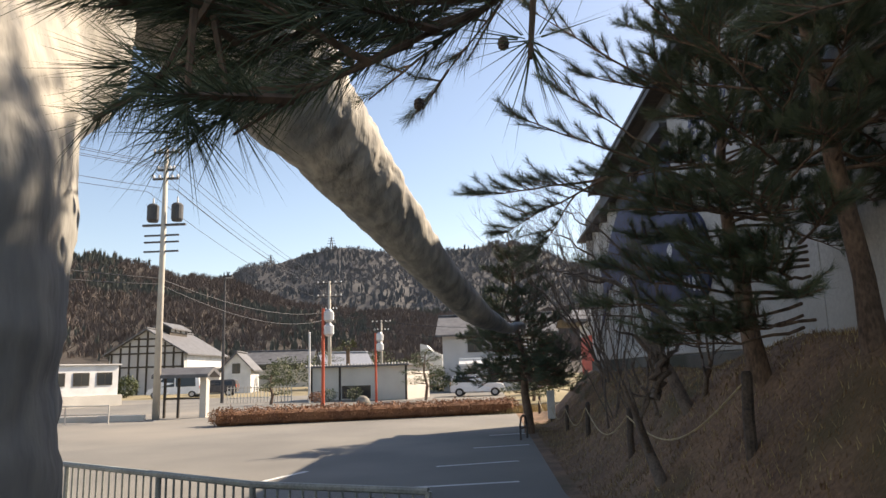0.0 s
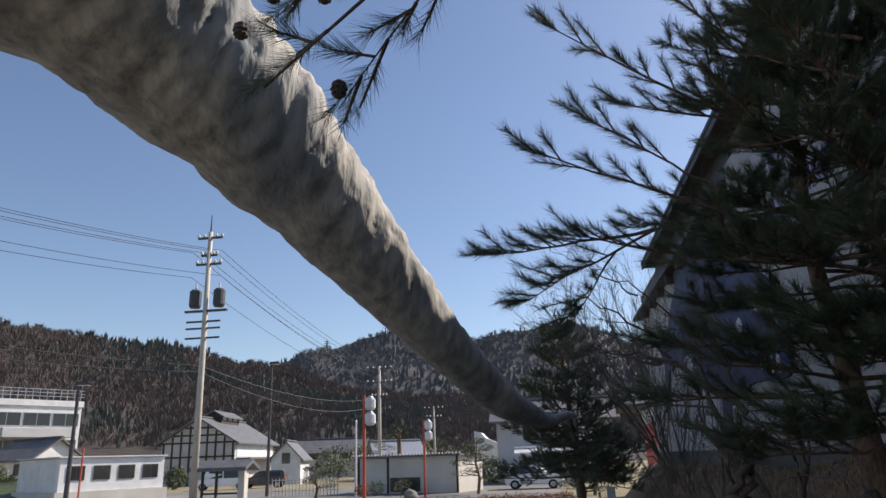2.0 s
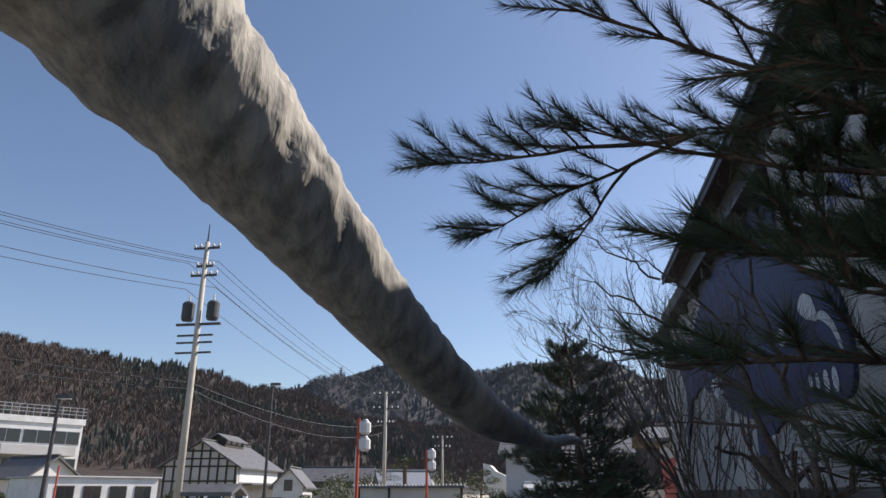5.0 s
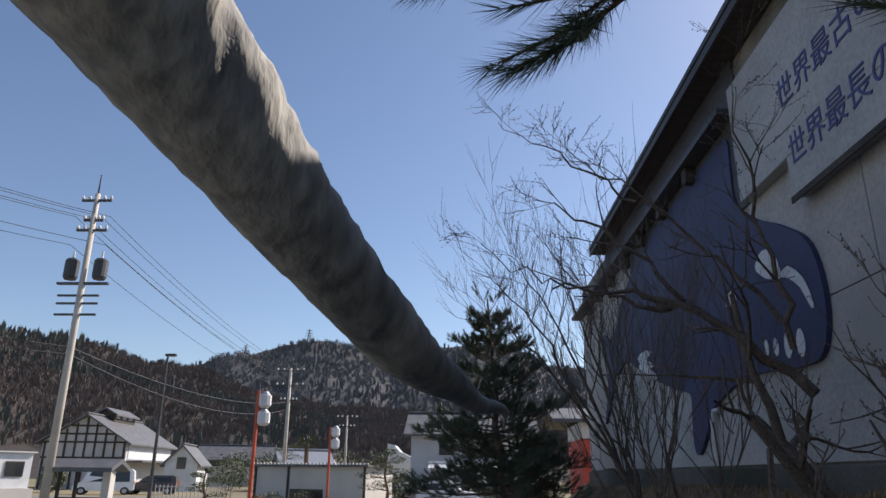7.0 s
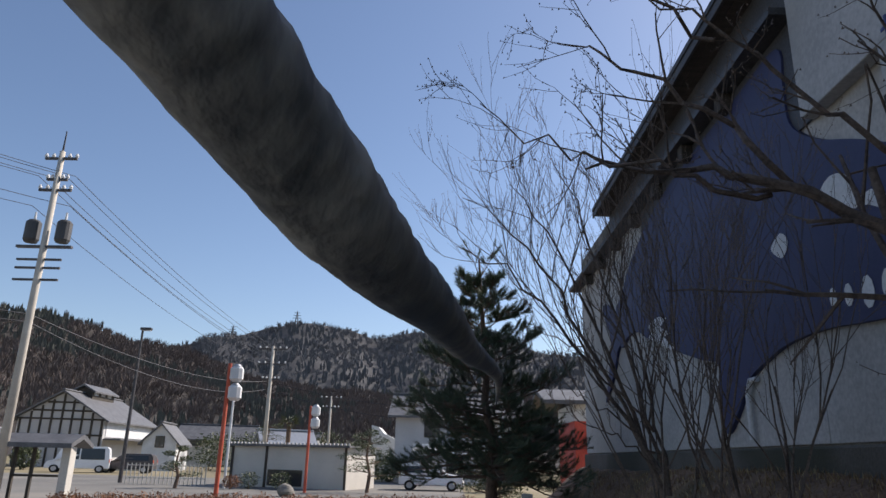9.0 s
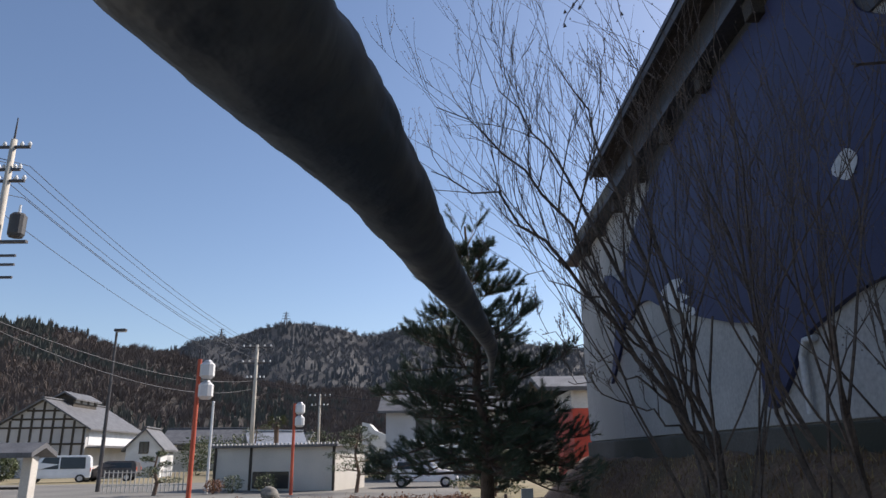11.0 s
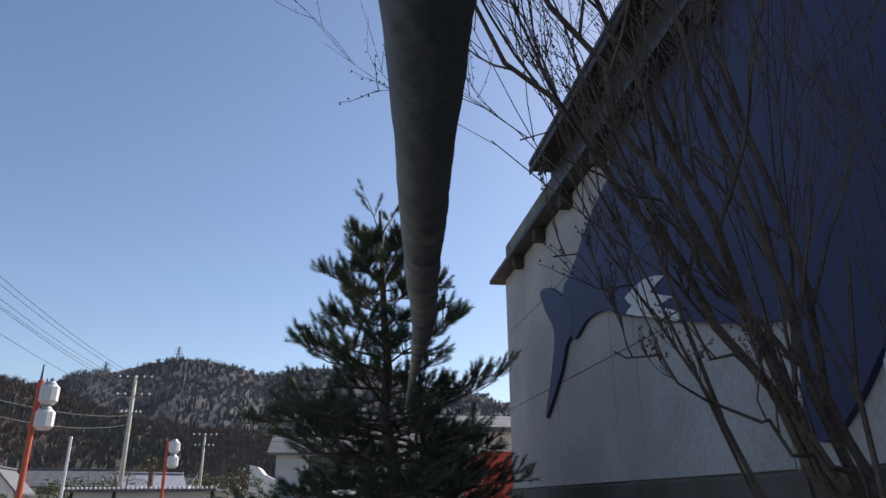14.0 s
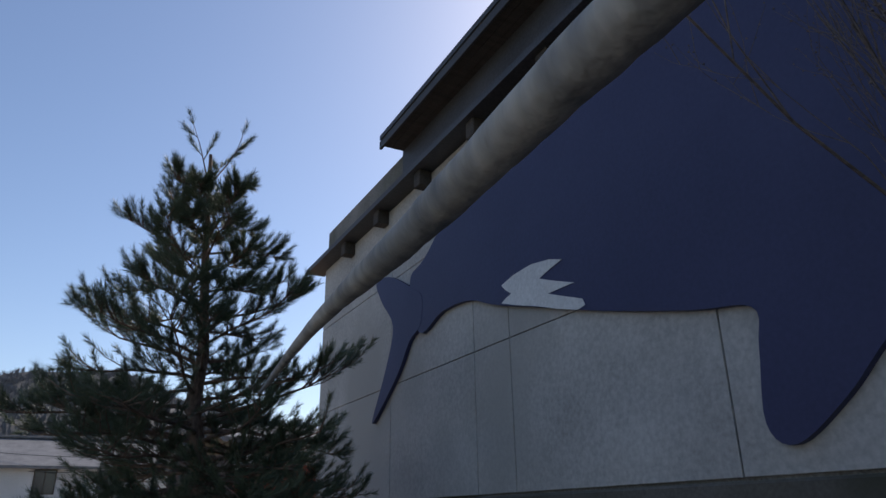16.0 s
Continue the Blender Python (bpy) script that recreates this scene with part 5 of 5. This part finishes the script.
# ---- cars ----
def car(label, x, y, rz, length, h, body_mat, van=False):
    """Small hatchback or van along x, nose at +x."""
    t = thing("car", label, "car", x, y, 0, rz)
    L, w = length, 1.45
    nose = 0.30 if not van else 0.16
    prof = [(-L / 2, 0.30), (-L / 2, 0.78), (-L / 2 + 0.10, h * 0.92), (-L / 2 + 0.28, h), (L * (0.5 - nose) - 0.62, h), (L * (0.5 - nose) - 0.2, h * 0.86), (L * (0.5 - nose) + 0.1, 0.92), (L / 2 - 0.12, 0.80), (L / 2, 0.62), (L / 2, 0.30)]
    bm = bmesh.new()
    sides = []
    for s in (-1, 1):
        sides.append([bm.verts.new((px, s * (w / 2 - (0.10 if pz > 0.95 else 0.0)), pz)) for px, pz in prof])
    n = len(prof)
    bm.faces.new(sides[0])
    bm.faces.new(sides[1][::-1])
    for i in range(n):
        bm.faces.new((sides[0][i], sides[1][i], sides[1][(i + 1) % n], sides[0][(i + 1) % n]))
    bmesh.ops.recalc_face_normals(bm, faces=bm.faces)
    bmesh.ops.bevel(bm, geom=list(bm.edges), offset=0.035, segments=2, affect="EDGES")
    part("body", bm, body_mat, t)
    x_ws = L * (0.5 - nose)
    for s in (-1, 1):
        for xa, xb, ta, tb in ((-L / 2 + 0.32, -0.15, -L / 2 + 0.38, -0.12), (-0.05, x_ws - 0.12, -0.05, x_ws - 0.52)):
            gw = bmesh.new()
            y0 = s * (w / 2 - 0.028)
            q = [gw.verts.new(v) for v in ((xa, y0, 0.95), (xb, y0, 0.95), (tb, s * (w / 2 - 0.088), h - 0.14), (ta, s * (w / 2 - 0.088), h - 0.14))]
            gw.faces.new(q)
            g2 = bmesh.ops.extrude_face_region(gw, geom=gw.faces[:])
            bmesh.ops.translate(gw, vec=(0, s * 0.012, 0), verts=[v for v in g2["geom"] if isinstance(v, bmesh.types.BMVert)])
            bmesh.ops.recalc_face_normals(gw, faces=gw.faces)
            part("side_window", gw, M_GLASS, t)
        for u in (-L / 2 + 0.58, L / 2 - 0.58):
            wb = bmesh.new()
            bmesh.ops.create_cone(wb, cap_ends=True, segments=18, radius1=0.28, radius2=0.28, depth=0.18, matrix=Matrix.Translation((u, s * (w / 2 - 0.06), 0.28)) @ Matrix.Rotation(math.pi / 2, 4, "X"))
            wheel = part("wheel", wb, M_RUBBER, t)
            rb = bmesh.new()
            bmesh.ops.create_cone(rb, cap_ends=True, segments=14, radius1=0.17, radius2=0.15, depth=0.03, matrix=Matrix.Translation((u, s * (w / 2 + 0.04), 0.28)) @ Matrix.Rotation(math.pi / 2, 4, "X"))
            part("rim", rb, M_GALV, wheel)
        part("mirror", boxes((x_ws - 0.25, x_ws - 0.1, min(s * 0.72, s * 0.86), max(s * 0.72, s * 0.86), 0.93, 1.05), bevel=0.02), body_mat, t)
        part("headlight", boxes((L / 2 - 0.2, L / 2 + 0.005, min(s * 0.45, s * 0.66), max(s * 0.45, s * 0.66), 0.58, 0.70), bevel=0.02), M_GLASS, t)
        part("tail_light", boxes((-L / 2 - 0.006, -L / 2 + 0.06, min(s * 0.55, s * 0.69), max(s * 0.55, s * 0.69), 0.7, 1.0), bevel=0.015), M_RED, t)
    part("bumper", boxes((L / 2 - 0.05, L / 2 + 0.03, -0.68, 0.68, 0.3, 0.52), bevel=0.02), body_mat, t)


car("small white hatchback parked beyond the hedge", -0.85, 47.4, -3, 3.4, 1.46, M_CAR)
car("white van parked by the storehouse", -25.0, 57.0, 200, 3.9, 1.9, M_CAR, True)
car("dark car parked beside the van", -22.3, 58.5, 190, 3.6, 1.45, M_STEEL)

# ---- gardens ----
cloud_pine(-3.9, 43.6, 3.0, 11)
cloud_pine(-13.0, 43.0, 2.0, 6)
cloud_pine(1.35, 33.2, 2.2, 9)
cloud_pine(-14.6, 66.0, 4.2, 9)
cloud_pine(2.2, 40.0, 2.6, 9)
shrub("round_shrub", "clipped round green shrub", -9.8, 44.2, 0.5, 0.85, M_SHRUB, group="round shrubs")
shrub("round_shrub", "clipped round green shrub", -8.2, 44.0, 0.55, 0.95, M_SHRUB, group="round shrubs")
shrub("round_shrub", "clipped round red-brown shrub", -10.5, 43.6, 0.45, 0.7, M_HEDGE, group="round shrubs")
for sx, sy, sr, sh in ((-20.5, 70.0, 1.6, 3.4), (-18.0, 74.0, 1.8, 3.8), (-16.5, 80.0, 2.2, 4.4), (-22.0, 78.0, 2.0, 4.0), (-12.6, 82.0, 2.4, 4.6), (-8.8, 76.0, 1.5, 3.2), (-30.5, 60.0, 1.0, 2.0), (-37.0, 47.5, 1.3, 2.6), (-34.6, 46.0, 0.9, 1.8), (3.4, 47.0, 1.4, 2.4), (-4.0, 56.0, 1.2, 1.8)):
    shrub("garden_shrub", "dull green garden shrub between the houses", sx, sy, sr, sh, M_SHRUB, count=1500, size=0.16, group="garden shrubs")
rock = bmesh.new()
bmesh.ops.create_icosphere(rock, subdivisions=3, radius=0.42)
for v in rock.verts:
    v.co *= 1 + 0.28 * noise.noise(v.co * 2.6)
    v.co.z = v.co.z * 0.85 + 0.22
ro = link("garden_rock", rock, M_CONC_OLD)
ro.matrix_basis = pose(-7.7, 43.2, 0)
tagged(ro, "rough grey garden rock", "rock")


def palm(x, y, h):
    t = thing("palm_tree", "windmill palm with a shaggy trunk and fan of leaves", "tree", x, y, 0)
    tk = Soup()
    tk.tube([(0, 0, -0.1), (0.03, 0, h * 0.5), (0, 0, h)], [0.16, 0.18, 0.17], 9)
    tk.done("trunk", M_BARK, t)
    s = Soup()
    for k in range(22):
        a0, e0 = k * 2.4, rng.uniform(-0.6, 0.9)
        d = np.array([math.cos(a0) * math.cos(e0), math.sin(a0) * math.cos(e0), math.sin(e0)])
        c = np.array([0, 0, h]) + d * 0.45
        for j in range(11):
            f = unit(d + rng.normal(0, 0.45, 3) + np.array([0, 0, -0.15]))
            u = unit(np.cross(f, (0.2, 0.4, 0.9))) * 0.025
            s.add([c - u, c + u, c + f * 0.55], [(0, 1, 2)])
    s.done("crown", M_SHRUB, t)


palm(-12.1, 62.0, 4.3)


def fence_run(label, x0, y0, x1, y1, h, step, material, rails=(0.35, 0.8)):
    t = thing("garden_fence", label, "fence")
    n = max(2, round(math.hypot(x1 - x0, y1 - y0) / step))
    for k in range(n + 1):
        x, y = x0 + (x1 - x0) * k / n, y0 + (y1 - y0) * k / n
        part("post", rod(x, y, -0.05 + gz(x, y), gz(x, y) + h, 0.035, 0.03, 7), material, t)
    for r in rails:
        part("rail", tube(bmesh.new(), [(x0, y0, gz(x0, y0) + h * r), ((x0 + x1) / 2, (y0 + y1) / 2, gz((x0 + x1) / 2, (y0 + y1) / 2) + h * r), (x1, y1, gz(x1, y1) + h * r)], [0.025] * 3, 7), material, t)


fence_run("low bamboo rail along the car park edge", -2.6, 33.0, 1.3, 33.2, 0.55, 0.9, M_CREAM, (0.55, 0.95))
fence_run("pale roadside guard rail", -34.0, 33.0, -17.2, 32.0, 0.85, 2.0, M_CREAM, (0.5, 0.95))
fence_run("pale wooden garden fence", -19.4, 52.0, -14.8, 52.6, 1.2, 0.25, M_CREAM, (0.3, 0.9))
low = thing("low_wall", "low pale concrete kerb wall by the road", "wall", 0, 0, 0)
part("wall", boxes((-38.0, -16.4, 33.6, 33.85, -0.1, 0.28), bevel=0.02), M_CREAM, low)
board = thing("white_post", "white painted marker board on a stake", "sign", 1.95, 26.0, gz(1.95, 26.0), 0)
part("stake", boxes((-0.04, 0.04, 0.02, 0.08, -0.2, 0.5)), M_TIMBER, board)
part("board", boxes((-0.13, 0.13, -0.012, 0.012, 0.1, 1.05), bevel=0.006), M_WHITEP, board)


def pylon(x, y, z, h):
    t = thing("pylon", "distant lattice transmission pylon on the ridge", "pylon", x, y, z, 0, "pylons")
    w = h * 0.11
    for sx in (-1, 1):
        for sy in (-1, 1):
            part("leg", tube(bmesh.new(), [(sx * w, sy * w, -6), (sx * w * 0.5, sy * w * 0.5, h * 0.5), (0, 0, h)], [0.45, 0.4, 0.3], 5), M_STEEL, t)
    for u, aw in ((0.62, 0.22), (0.76, 0.19), (0.9, 0.15)):
        part("arm", boxes((-h * aw, h * aw, -0.3, 0.3, h * u - 0.3, h * u + 0.3)), M_STEEL, t)


for az, el, h in ((-12.8, 9.75, 24), (-17.7, 8.5, 20), (-8.0, 9.2, 12), (-5.2, 9.0, 9)):
    d0 = 880
    pylon(d0 * math.sin(radians(az)), d0 * math.cos(radians(az)), math.tan(radians(el)) * d0, h)
